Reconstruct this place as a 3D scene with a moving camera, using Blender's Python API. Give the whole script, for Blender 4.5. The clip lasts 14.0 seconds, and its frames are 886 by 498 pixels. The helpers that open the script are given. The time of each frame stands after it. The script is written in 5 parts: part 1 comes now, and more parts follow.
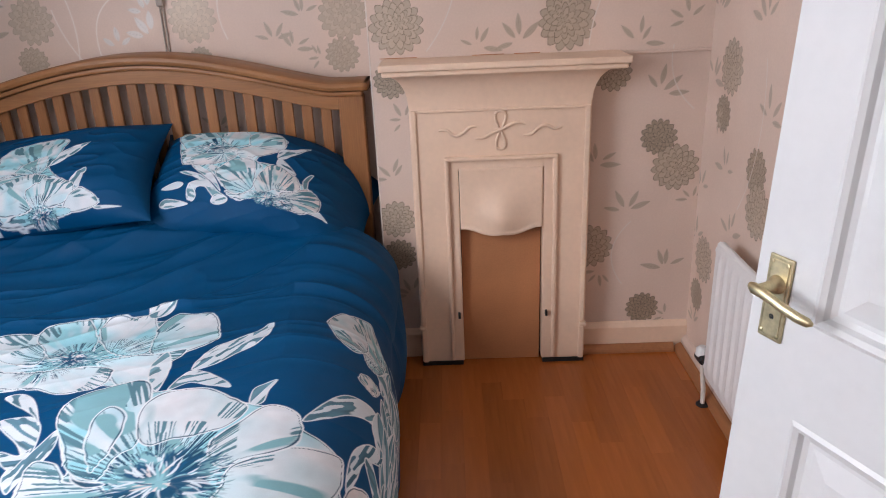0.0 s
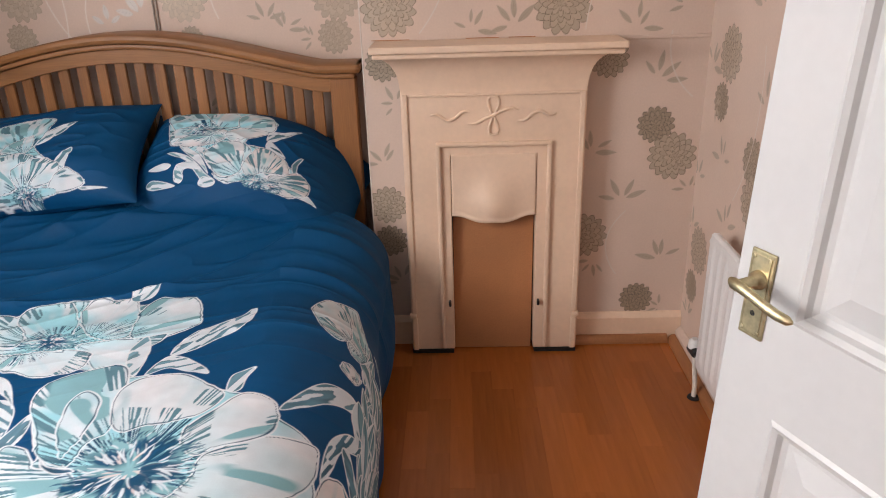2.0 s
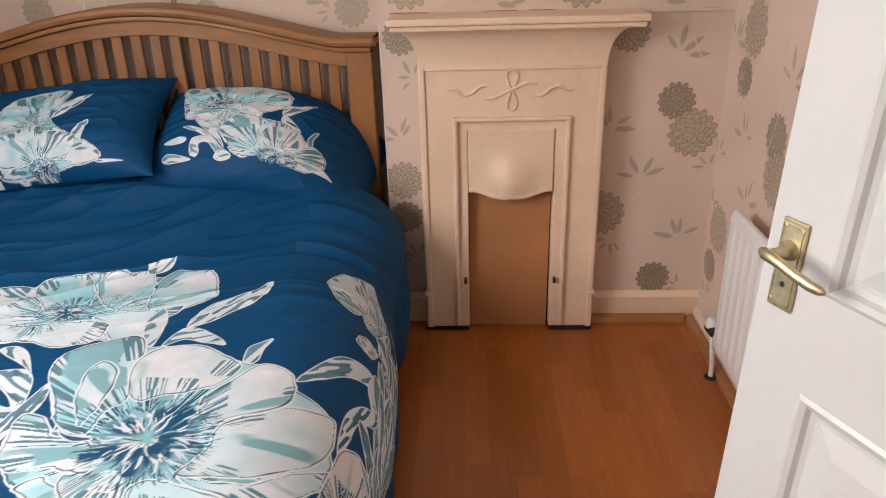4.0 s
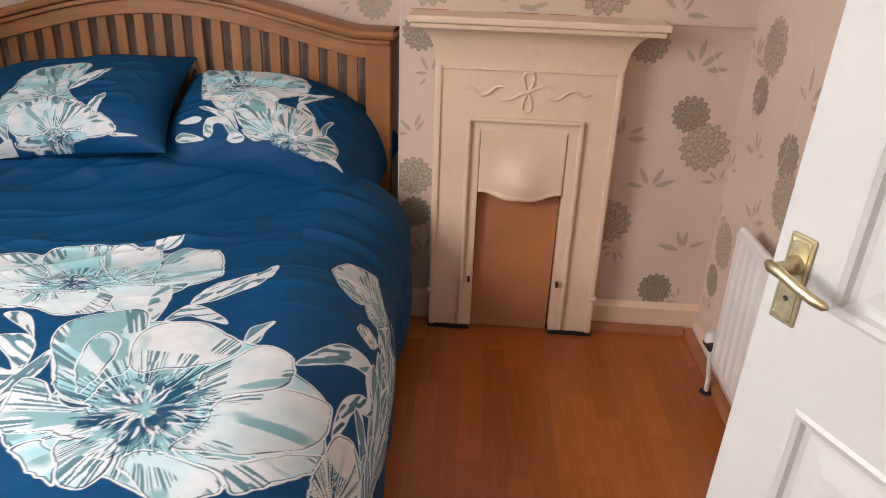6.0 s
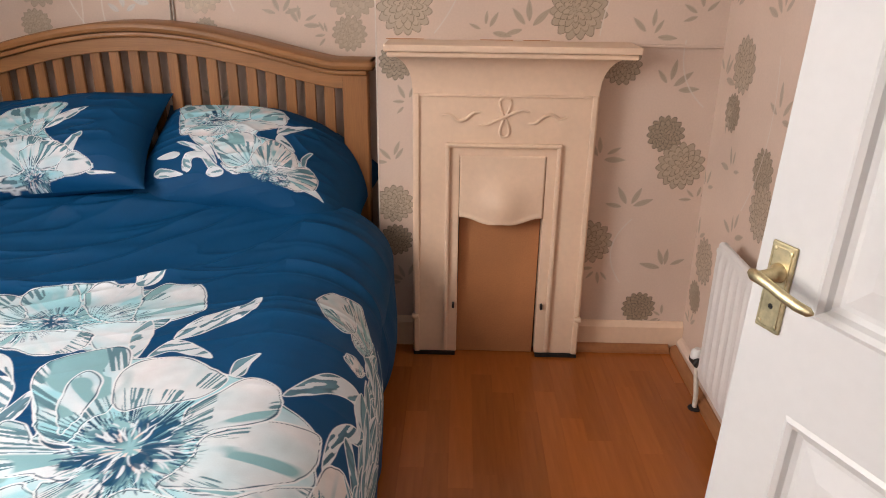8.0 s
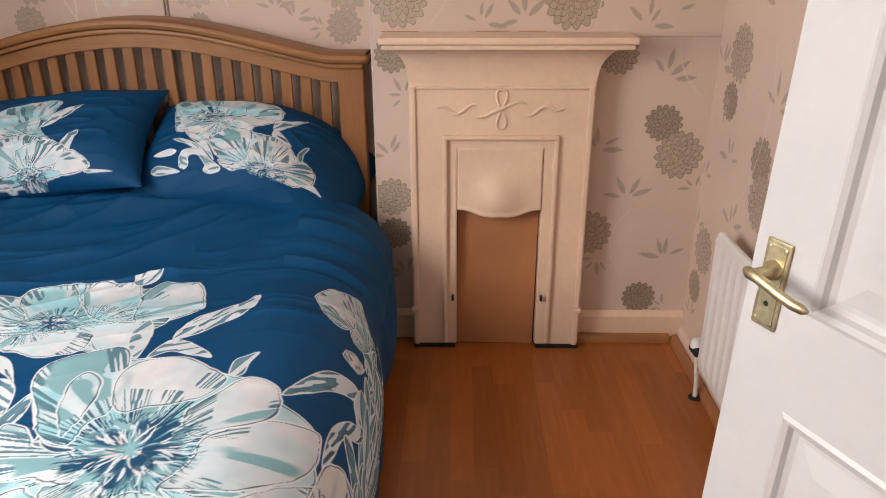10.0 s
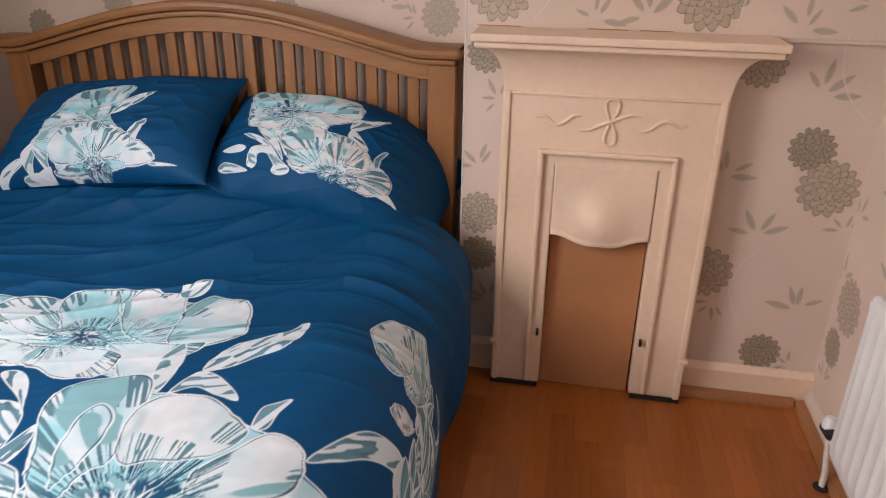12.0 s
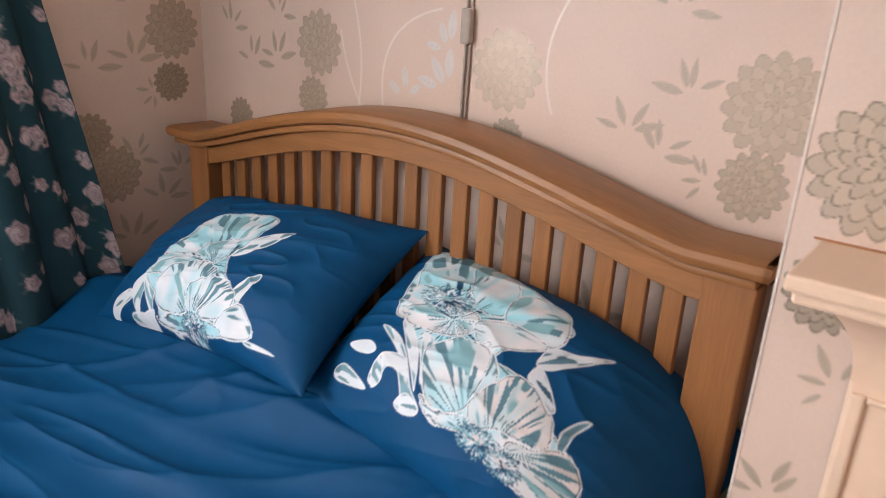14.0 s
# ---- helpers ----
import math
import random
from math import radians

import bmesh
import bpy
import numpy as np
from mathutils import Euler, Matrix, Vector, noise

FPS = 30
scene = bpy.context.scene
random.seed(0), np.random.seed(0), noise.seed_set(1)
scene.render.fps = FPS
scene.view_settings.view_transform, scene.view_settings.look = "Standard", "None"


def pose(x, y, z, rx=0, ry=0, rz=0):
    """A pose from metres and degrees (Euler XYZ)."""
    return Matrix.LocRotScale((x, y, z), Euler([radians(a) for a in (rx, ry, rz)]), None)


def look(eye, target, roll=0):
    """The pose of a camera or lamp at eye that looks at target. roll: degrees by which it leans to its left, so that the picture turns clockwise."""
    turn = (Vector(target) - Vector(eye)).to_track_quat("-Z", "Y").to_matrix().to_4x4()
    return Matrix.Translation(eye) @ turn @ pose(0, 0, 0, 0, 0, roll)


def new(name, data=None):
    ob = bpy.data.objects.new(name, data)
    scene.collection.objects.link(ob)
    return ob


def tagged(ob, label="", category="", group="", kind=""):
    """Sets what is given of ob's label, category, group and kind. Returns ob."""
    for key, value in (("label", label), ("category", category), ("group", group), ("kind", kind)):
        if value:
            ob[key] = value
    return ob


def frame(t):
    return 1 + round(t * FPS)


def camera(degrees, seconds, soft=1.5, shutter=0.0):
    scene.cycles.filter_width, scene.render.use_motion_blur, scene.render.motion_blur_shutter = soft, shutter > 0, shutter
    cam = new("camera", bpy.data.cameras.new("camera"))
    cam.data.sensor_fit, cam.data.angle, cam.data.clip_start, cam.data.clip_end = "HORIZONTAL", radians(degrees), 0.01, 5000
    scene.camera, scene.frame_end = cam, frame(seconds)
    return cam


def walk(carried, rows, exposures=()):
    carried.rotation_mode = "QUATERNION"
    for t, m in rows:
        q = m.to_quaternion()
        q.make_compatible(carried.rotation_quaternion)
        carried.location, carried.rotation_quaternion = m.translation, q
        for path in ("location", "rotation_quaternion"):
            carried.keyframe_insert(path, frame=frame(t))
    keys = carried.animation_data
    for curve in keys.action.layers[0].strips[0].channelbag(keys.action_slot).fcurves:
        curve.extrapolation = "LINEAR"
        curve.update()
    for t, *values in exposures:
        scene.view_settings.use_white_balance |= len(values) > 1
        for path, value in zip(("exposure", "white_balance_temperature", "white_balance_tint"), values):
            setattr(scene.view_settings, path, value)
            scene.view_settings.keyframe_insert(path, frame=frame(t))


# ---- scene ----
cam = camera(63.6, 14.0, soft=0.9, shutter=0.3)
PATH = [
    (0, (0.13, 0.155, 1.3), (0.093, 2.015, 0.566), -2.5),
    (0.5, (0.145, 0.167, 1.297), (0.064, 2.02, 0.547), -2.6),
    (1, (0.164, 0.184, 1.292), (0.084, 2.051, 0.58), -2.9),
    (1.5, (0.175, 0.186, 1.292), (0.106, 2.04, 0.545), -2.6),
    (2, (0.176, 0.189, 1.29), (0.123, 2.033, 0.519), -1.8),
    (2.5, (0.174, 0.195, 1.284), (0.114, 2.036, 0.504), -1.3),
    (3, (0.163, 0.196, 1.279), (0.064, 2.032, 0.49), -2.2),
    (5.5, (0.157, 0.188, 1.253), (0.12, 2.003, 0.413), -0.1),
    (6, (0.152, 0.181, 1.258), (0.06, 2.007, 0.445), 2.2),
    (6.5, (0.149, 0.188, 1.261), (0.059, 1.994, 0.404), 1.9),
    (7, (0.146, 0.194, 1.252), (0.087, 2.002, 0.398), 0.8),
    (7.5, (0.149, 0.194, 1.246), (0.121, 2.042, 0.481), 0.8),
    (8, (0.146, 0.176, 1.248), (0.104, 2.035, 0.513), 0.7),
    (10.5, (0.166, 0.195, 1.266), (0.12, 2.029, 0.469), -0.3),
    (11, (0.202, 0.256, 1.262), (0.105, 2.077, 0.44), 0.1),
    (11.5, (0.224, 0.337, 1.262), (-0.065, 2.145, 0.457), -1.5),
    (12, (0.201, 0.49, 1.261), (-0.143, 2.287, 0.453), 0.8),
    (12.5, (0.153, 0.702, 1.286), (-0.33, 2.527, 0.626), -0.4),
    (13, (0.159, 0.959, 1.273), (-0.7, 2.62, 0.563), 1.3),
    (13.1, (0.16, 1.006, 1.272), (-0.746, 2.646, 0.571), 1.4),
    (13.5, (0.15, 1.193, 1.282), (-0.893, 2.772, 0.636), 1.3),
    (14, (0.07, 1.458, 1.305), (-1.079, 2.953, 0.638), 3.1),
]
walk(cam, [(t, look(eye, target, roll)) for t, eye, target, roll in PATH],
     exposures=[(0.0, 0.0, 5800, 7), (0.6, 0.0, 5980, 7), (1.5, 0.0, 6250, 7), (3.0, 0.0, 6480, 7), (7.5, 0.02, 6680, 7), (11.0, 0.02, 6680, 7), (12.0, 0.02, 6300, 7), (12.5, 0.12, 6650, 7), (13.0, 0.27, 6150, 7), (14.0, 0.42, 6250, 7)])

# ---- light ----
world = bpy.data.worlds.new("sky")
scene.world = world
world.use_nodes = True
_sky = world.node_tree.nodes.new("ShaderNodeTexSky")
_sky.sky_type, _sky.sun_disc = "NISHITA", False
_sky.sun_elevation, _sky.sun_rotation = radians(40), radians(300)
world.node_tree.links.new(_sky.outputs["Color"], world.node_tree.nodes["Background"].inputs["Color"])
world.node_tree.nodes["Background"].inputs["Strength"].default_value = 0.12

# daylight that comes in at the window on the bed side
WIN = dict(y0=-0.15, y1=1.09, z0=0.86, z1=2.12)
_day = new("window_daylight", bpy.data.lights.new("window_daylight", "AREA"))
_day.data.shape, _day.data.size, _day.data.size_y = "RECTANGLE", 1.15, 1.18
_day.data.energy, _day.data.color = 54.0, (1.0, 0.925, 0.915)
_day.matrix_world = look((-1.80, 0.47, 1.49), (0.2, 0.47, 0.05))


# ---- materials ----
def lin(r, g, b):
    return tuple(((c / 255 + 0.055) / 1.055) ** 2.4 if c > 10 else c / 255 / 12.92 for c in (r, g, b))


def material(name, base, rough=0.5, metal=0.0, var=0.12, scale=6.0, fine=90.0, bump=0.05, stretch=(1, 1, 1),
             tint=False, sheen=0.0, coat=0.0, island=0.0, dark=None, motif_metal=0.0, motif_rough=None, spec=0.5):
    m = bpy.data.materials.new(name)
    m.use_nodes = True
    nt = m.node_tree
    b = nt.nodes["Principled BSDF"]
    tc, mp = nt.nodes.new("ShaderNodeTexCoord"), nt.nodes.new("ShaderNodeMapping")
    mp.inputs["Scale"].default_value = stretch
    nt.links.new(tc.outputs["Object"], mp.inputs["Vector"])
    n1, n2 = nt.nodes.new("ShaderNodeTexNoise"), nt.nodes.new("ShaderNodeTexNoise")
    n1.inputs["Scale"].default_value, n1.inputs["Detail"].default_value = scale, 4
    n2.inputs["Scale"].default_value, n2.inputs["Detail"].default_value = fine, 3
    for n in (n1, n2):
        nt.links.new(mp.outputs["Vector"], n.inputs["Vector"])
    add = nt.nodes.new("ShaderNodeMath")
    add.operation = "MULTIPLY_ADD"
    nt.links.new(n2.outputs["Fac"], add.inputs[0])
    add.inputs[1].default_value = 0.5
    half = nt.nodes.new("ShaderNodeMath")
    half.operation = "MULTIPLY_ADD"
    nt.links.new(n1.outputs["Fac"], half.inputs[0])
    half.inputs[1].default_value, half.inputs[2].default_value = 1.0, -0.25
    nt.links.new(half.outputs[0], add.inputs[2])
    mixn = nt.nodes.new("ShaderNodeMix")
    mixn.data_type, mixn.blend_type = "RGBA", "MIX"
    hi = tuple(min(1, c * (1 + var)) for c in base)
    lo = dark or tuple(c * (1 - var) for c in base)
    ramp = nt.nodes.new("ShaderNodeMapRange")
    ramp.inputs["From Min"].default_value, ramp.inputs["From Max"].default_value = 0.3, 0.7
    nt.links.new(add.outputs[0], ramp.inputs["Value"])
    fac = ramp.outputs["Result"]
    if island:
        oi = nt.nodes.new("ShaderNodeObjectInfo")
        am = nt.nodes.new("ShaderNodeMath")
        am.operation, am.use_clamp = "MULTIPLY_ADD", True
        nt.links.new(oi.outputs["Random"], am.inputs[0])
        am.inputs[1].default_value = island
        sub = nt.nodes.new("ShaderNodeMath")
        sub.operation = "MULTIPLY_ADD"
        nt.links.new(fac, sub.inputs[0])
        sub.inputs[1].default_value, sub.inputs[2].default_value = 1 - island, 0
        nt.links.new(sub.outputs[0], am.inputs[2])
        fac = am.outputs[0]
    nt.links.new(fac, mixn.inputs["Factor"])
    if tint:
        at = nt.nodes.new("ShaderNodeAttribute")
        at.attribute_name = "tint"
        for key, k in (("A", 1 - var), ("B", 1 + var)):
            mu = nt.nodes.new("ShaderNodeMix")
            mu.data_type, mu.blend_type = "RGBA", "MULTIPLY"
            mu.inputs["Factor"].default_value = 1
            nt.links.new(at.outputs["Color"], mu.inputs["A"])
            mu.inputs["B"].default_value = (k, k, k, 1)
            nt.links.new(mu.outputs["Result"], mixn.inputs[key])
        if motif_metal:
            mm = nt.nodes.new("ShaderNodeMath")
            mm.operation = "MULTIPLY"
            nt.links.new(at.outputs["Alpha"], mm.inputs[0])
            mm.inputs[1].default_value = motif_metal
            nt.links.new(mm.outputs[0], b.inputs["Metallic"])
            mr = nt.nodes.new("ShaderNodeMapRange")
            nt.links.new(at.outputs["Alpha"], mr.inputs["Value"])
            mr.inputs["To Min"].default_value, mr.inputs["To Max"].default_value = rough, motif_rough
            nt.links.new(mr.outputs["Result"], b.inputs["Roughness"])
    else:
        mixn.inputs["A"].default_value, mixn.inputs["B"].default_value = (*lo, 1), (*hi, 1)
    nt.links.new(mixn.outputs["Result"], b.inputs["Base Color"])
    if not motif_metal:
        b.inputs["Roughness"].default_value, b.inputs["Metallic"].default_value = rough, metal
    b.inputs["Specular IOR Level"].default_value = spec
    b.inputs["Sheen Weight"].default_value, b.inputs["Coat Weight"].default_value = sheen, coat
    if bump:
        bp = nt.nodes.new("ShaderNodeBump")
        bp.inputs["Strength"].default_value, bp.inputs["Distance"].default_value = bump, 0.004
        nt.links.new(add.outputs[0], bp.inputs["Height"])
        nt.links.new(bp.outputs["Normal"], b.inputs["Normal"])
    return m


PAPER = (0.68, 0.540, 0.450)
M_PAPER = material("wallpaper", PAPER, 0.5, var=0.05, scale=3, fine=160, bump=0.04, tint=True, motif_metal=0.10, motif_rough=0.36)
M_PLASTER = material("plaster", (0.82, 0.80, 0.77), 0.8, var=0.05, scale=3)
M_CREAM = material("cream_gloss_paint", (0.84, 0.630, 0.465), 0.38, var=0.05, scale=5, fine=60, bump=0.06)
M_WHITE = material("white_gloss_paint", (0.655, 0.66, 0.655), 0.35, var=0.03, scale=4, fine=50, bump=0.04)
M_RAD = material("radiator_enamel", (0.80, 0.79, 0.78), 0.35, var=0.03, bump=0.02)
M_BOARD = material("hardboard", (0.47, 0.208, 0.088), 0.55, var=0.14, scale=4, fine=220, bump=0.05)
M_NEAR_BLACK = material("near_black", (0.018, 0.014, 0.012), 0.9, var=0.4, scale=40)
M_FLOOR = material("laminate", (0.41, 0.122, 0.021), 0.26, var=0.30, scale=5, fine=60, bump=0.02, stretch=(1, 0.08, 1), island=0.42)
M_BEAD = material("laminate_beading", (0.38, 0.16, 0.06), 0.4, var=0.15, scale=8, stretch=(1, 0.2, 1))
M_OAK = material("light_oak", (0.32, 0.140, 0.045), 0.42, var=0.22, scale=3.5, fine=45, bump=0.05, stretch=(0.35, 5, 5))
M_OAKV = material("light_oak_upright", (0.31, 0.131, 0.041), 0.42, var=0.22, scale=3.5, fine=45, bump=0.05, stretch=(6, 6, 0.4))
M_BRASS = material("aged_brass", (0.58, 0.50, 0.31), 0.44, metal=1.0, var=0.25, scale=25, fine=120, bump=0.03)
M_STEEL = material("dull_steel", (0.42, 0.40, 0.37), 0.38, metal=1.0, var=0.2, scale=40)
M_CLOTH = material("printed_cotton", (0.5, 0.5, 0.5), 0.62, var=0.06, scale=12, fine=420, bump=0.08, tint=True, spec=0.20)
M_CURT = material("printed_curtain_cloth", (0.5, 0.5, 0.5), 0.85, var=0.1, scale=12, fine=300, bump=0.08, tint=True, spec=0.2)
M_BLACK = material("black_plastic", (0.02, 0.02, 0.022), 0.4, var=0.2)
M_SHEET = material("mattress_ticking", (0.6, 0.58, 0.55), 0.85, var=0.06)
M_CORD = material("grey_cord", (0.42, 0.36, 0.31), 0.6, var=0.1)
M_COPPER = material("painted_pipe", (0.72, 0.66, 0.58), 0.45, var=0.1)


# ---- building helpers ----
def root(name, at, label="", category="", group="", kind="", m=None):
    ob = new(name)
    ob.empty_display_size = 0.1
    ob.matrix_basis = m if m is not None else Matrix.Translation(at)
    return tagged(ob, label, category, group, kind)


def part(name, bm, material, parent=None, label="", smooth=False, local=False):
    me = bpy.data.meshes.new(name)
    bmesh.ops.recalc_face_normals(bm, faces=bm.faces[:])
    bm.to_mesh(me)
    bm.free()
    me.materials.append(material)
    if smooth:
        me.polygons.foreach_set("use_smooth", [True] * len(me.polygons))
        me.set_sharp_from_angle(angle=radians(40))
    ob = new(name, me)
    if parent is not None:
        ob.parent = parent
        if parent.type == "EMPTY" and not local:
            ob.matrix_parent_inverse = parent.matrix_basis.inverted()
    return tagged(ob, label) if label else ob


def box(x0, x1, y0, y1, z0, z1, bevel=0.0, seg=2, bm=None):
    own = bmesh.new()
    bmesh.ops.create_cube(own, size=1)
    for v in own.verts:
        v.co = Vector((x0 + (v.co.x + 0.5) * (x1 - x0), y0 + (v.co.y + 0.5) * (y1 - y0), z0 + (v.co.z + 0.5) * (z1 - z0)))
    if bevel:
        bmesh.ops.bevel(own, geom=own.edges[:], offset=bevel, segments=seg, affect="EDGES", profile=0.5)
    return merge(bm, own)


def merge(bm, own):
    if bm is None:
        return own
    me = bpy.data.meshes.new("t")
    own.to_mesh(me)
    own.free()
    bm.from_mesh(me)
    bpy.data.meshes.remove(me)
    return bm


def extrude_outline(pts, axis, a0, a1, bevel=0.0, bm=None):
    """A closed outline of 2D points in the plane across axis, made solid from a0 to a1."""
    own = bmesh.new()
    def at(p, a):
        return {"x": (a, p[0], p[1]), "y": (p[0], a, p[1]), "z": (p[0], p[1], a)}[axis]
    lo, hi = [own.verts.new(at(p, a0)) for p in pts], [own.verts.new(at(p, a1)) for p in pts]
    own.faces.new(lo)
    own.faces.new(hi[::-1])
    for i in range(len(pts)):
        j = (i + 1) % len(pts)
        own.faces.new((lo[i], hi[i], hi[j], lo[j]))
    if bevel:
        bmesh.ops.recalc_face_normals(own, faces=own.faces[:])
        es = [e for e in own.edges if e.calc_face_angle(0) > 0.6]
        bmesh.ops.bevel(own, geom=es, offset=bevel, segments=2, affect="EDGES", profile=0.5)
    return merge(bm, own)


def tube(pts, r, n=10, bm=None, flat=1.0):
    """A tube along points; r a number or one per point; flat squashes it across the path's side axis."""
    own = bmesh.new()
    pts = [Vector(p) for p in pts]
    rs = [r] * len(pts) if not isinstance(r, (list, tuple)) else r
    rings = []
    for i, p in enumerate(pts):
        d = (pts[min(i + 1, len(pts) - 1)] - pts[max(i - 1, 0)]).normalized()
        up = Vector((0, 0, 1)) if abs(d.z) < 0.9 else Vector((0, 1, 0))
        a = d.cross(up).normalized()
        b2 = a.cross(d)
        rings.append([own.verts.new(p + (a * math.cos(k * math.tau / n) * flat + b2 * math.sin(k * math.tau / n)) * rs[i]) for k in range(n)])
    for r0, r1 in zip(rings, rings[1:]):
        for k in range(n):
            own.faces.new((r0[k], r0[(k + 1) % n], r1[(k + 1) % n], r1[k]))
    own.faces.new(rings[0][::-1])
    own.faces.new(rings[-1])
    return merge(bm, own)


def grid_mesh(name, P, material, tint=None, parent=None, label="", flip=False):
    """A smooth sheet from an array of points P[i, j], with a colour for each."""
    a, b, _ = P.shape
    idx = np.arange(a * b).reshape(a, b)
    q = np.stack([idx[:-1, :-1], idx[1:, :-1], idx[1:, 1:], idx[:-1, 1:]], -1).reshape(-1, 4)
    if flip:
        q = q[:, ::-1]
    me = bpy.data.meshes.new(name)
    me.vertices.add(a * b)
    me.vertices.foreach_set("co", np.ascontiguousarray(P, dtype=np.float32).ravel())
    me.loops.add(q.size)
    me.loops.foreach_set("vertex_index", np.ascontiguousarray(q, dtype=np.int32).ravel())
    me.polygons.add(len(q))
    me.polygons.foreach_set("loop_start", np.arange(0, q.size, 4, dtype=np.int32))
    me.polygons.foreach_set("use_smooth", np.ones(len(q), dtype=bool))
    me.update(calc_edges=True)
    if tint is not None:
        at = me.color_attributes.new("tint", "FLOAT_COLOR", "POINT")
        at.data.foreach_set("color", np.ascontiguousarray(tint, dtype=np.float32).ravel())
    me.materials.append(material)
    ob = new(name, me)
    if parent is not None:
        ob.parent = parent
        if parent.type == "EMPTY":
            ob.matrix_parent_inverse = parent.matrix_basis.inverted()
    return tagged(ob, label) if label else ob


def hash_noise(x, y, seed=0):
    """Smooth value noise on arrays."""
    xi, yi = np.floor(x).astype(np.int64), np.floor(y).astype(np.int64)
    xf, yf = x - xi, y - yi
    xf, yf = xf * xf * (3 - 2 * xf), yf * yf * (3 - 2 * yf)
    def h(a, b):
        n = (a * 374761393 + b * 668265263 + seed * 974634541) & 0x7FFFFFFF
        n = ((n ^ (n >> 13)) * 1274126177) & 0x7FFFFFFF
        return ((n ^ (n >> 16)) & 0xFFFF) / 65535.0
    return (h(xi, yi) * (1 - xf) + h(xi + 1, yi) * xf) * (1 - yf) + (h(xi, yi + 1) * (1 - xf) + h(xi + 1, yi + 1) * xf) * yf


class Print:
    """A printed pattern on a sheet with flat coordinates U, V."""

    def __init__(self, U, V, ground):
        self.U, self.V = U, V
        self.c = np.zeros(U.shape + (4,))
        self.c[..., :3] = ground

    def near(self, u, v, r):
        m = (np.abs(self.U - u) < r) & (np.abs(self.V - v) < r)
        ii = np.nonzero(m)
        return ii if len(ii[0]) else None

    def put(self, ii, cover, colour, alpha=None):
        k = np.clip(cover, 0, 1)[:, None]
        self.c[ii[0], ii[1], :3] = self.c[ii[0], ii[1], :3] * (1 - k) + np.asarray(colour) * k
        if alpha is not None:
            self.c[ii[0], ii[1], 3] = self.c[ii[0], ii[1], 3] * (1 - k[:, 0]) + alpha * k[:, 0]

    def local(self, ii, u, v, turn, squash=1.0):
        du, dv = self.U[ii] - u, (self.V[ii] - v) / squash
        c, s = math.cos(turn), math.sin(turn)
        return du * c + dv * s, -du * s + dv * c


SOFT = 0.0022


# ---- the room: plan in metres ----
BREAST, ALCOVE, RIGHT, LEFT, FRONT, CEIL = 2.427, 2.677, 0.938, -1.76, 0.06, 2.42
EDGE = -0.116          # free corner of the chimney breast
BACK = -0.62           # wall past the foot of the bed
DOOR_X0, DOOR_X1, DOOR_Z = -0.10, 0.90, 2.03

floor = part("floor", box(LEFT - 0.1, RIGHT + 0.1, -1.5, ALCOVE + 0.1, -0.12, -0.008), M_FLOOR)
tagged(floor, "orange-brown wood-effect laminate strip floor", "floor", kind="structure")
ceiling = tagged(part("ceiling", box(LEFT - 0.12, RIGHT + 0.12, -1.5, ALCOVE + 0.12, CEIL, CEIL + 0.1), M_PLASTER), "plain white plaster ceiling", "ceiling", kind="structure")
wall_back = tagged(part("wall_back", box(EDGE, RIGHT + 0.12, BREAST, ALCOVE + 0.12, -0.1, CEIL), M_PLASTER), "chimney breast covered in floral wallpaper", "wall", kind="structure")
wall_alcove = tagged(part("wall_alcove", box(LEFT - 0.12, EDGE, ALCOVE, ALCOVE + 0.12, -0.1, CEIL), M_PLASTER), "alcove wall covered in floral wallpaper", "wall", kind="structure")
wall_right = tagged(part("wall_right", box(RIGHT, RIGHT + 0.12, -1.5, BREAST, -0.1, CEIL), M_PLASTER), "side wall with floral wallpaper behind a radiator", "wall", kind="structure")
_b = box(LEFT - 0.12, LEFT, -1.5, WIN["y0"], -0.1, CEIL)
box(LEFT - 0.12, LEFT, WIN["y1"], ALCOVE, -0.1, CEIL, bm=_b)
box(LEFT - 0.12, LEFT, WIN["y0"], WIN["y1"], -0.1, WIN["z0"], bm=_b)
box(LEFT - 0.12, LEFT, WIN["y0"], WIN["y1"], WIN["z1"], CEIL, bm=_b)
wall_left = tagged(part("wall_left", _b, M_PLASTER), "window wall covered in floral wallpaper", "wall", kind="structure")
_b = box(DOOR_X0 - 0.1, DOOR_X0, BACK - 0.1, FRONT, -0.1, CEIL)
box(DOOR_X1, RIGHT, FRONT - 0.1, FRONT, -0.1, CEIL, bm=_b)
box(DOOR_X0, DOOR_X1, FRONT - 0.1, FRONT, DOOR_Z, CEIL, bm=_b)
wall_front = tagged(part("wall_front", _b, M_PLASTER), "plain wall with the doorway to the landing", "wall", kind="structure")
wall_foot = tagged(part("wall_foot", box(LEFT, DOOR_X0 - 0.1, BACK - 0.1, BACK, -0.1, CEIL), M_PLASTER), "plain wall past the foot of the bed", "wall", kind="structure")
wall_landing = tagged(part("wall_landing", box(LEFT, RIGHT, -1.5, -1.4, -0.1, CEIL), M_PLASTER), "plain landing wall beyond the doorway", "wall", kind="structure")


# ---- wallpaper: dahlias and leaf sprigs in taupe on pale pink beige ----
TAUPE, TAUPE_DARK, PALE = np.array((0.49, 0.405, 0.315)), np.array((0.27, 0.215, 0.155)), np.array((0.70, 0.63, 0.57))


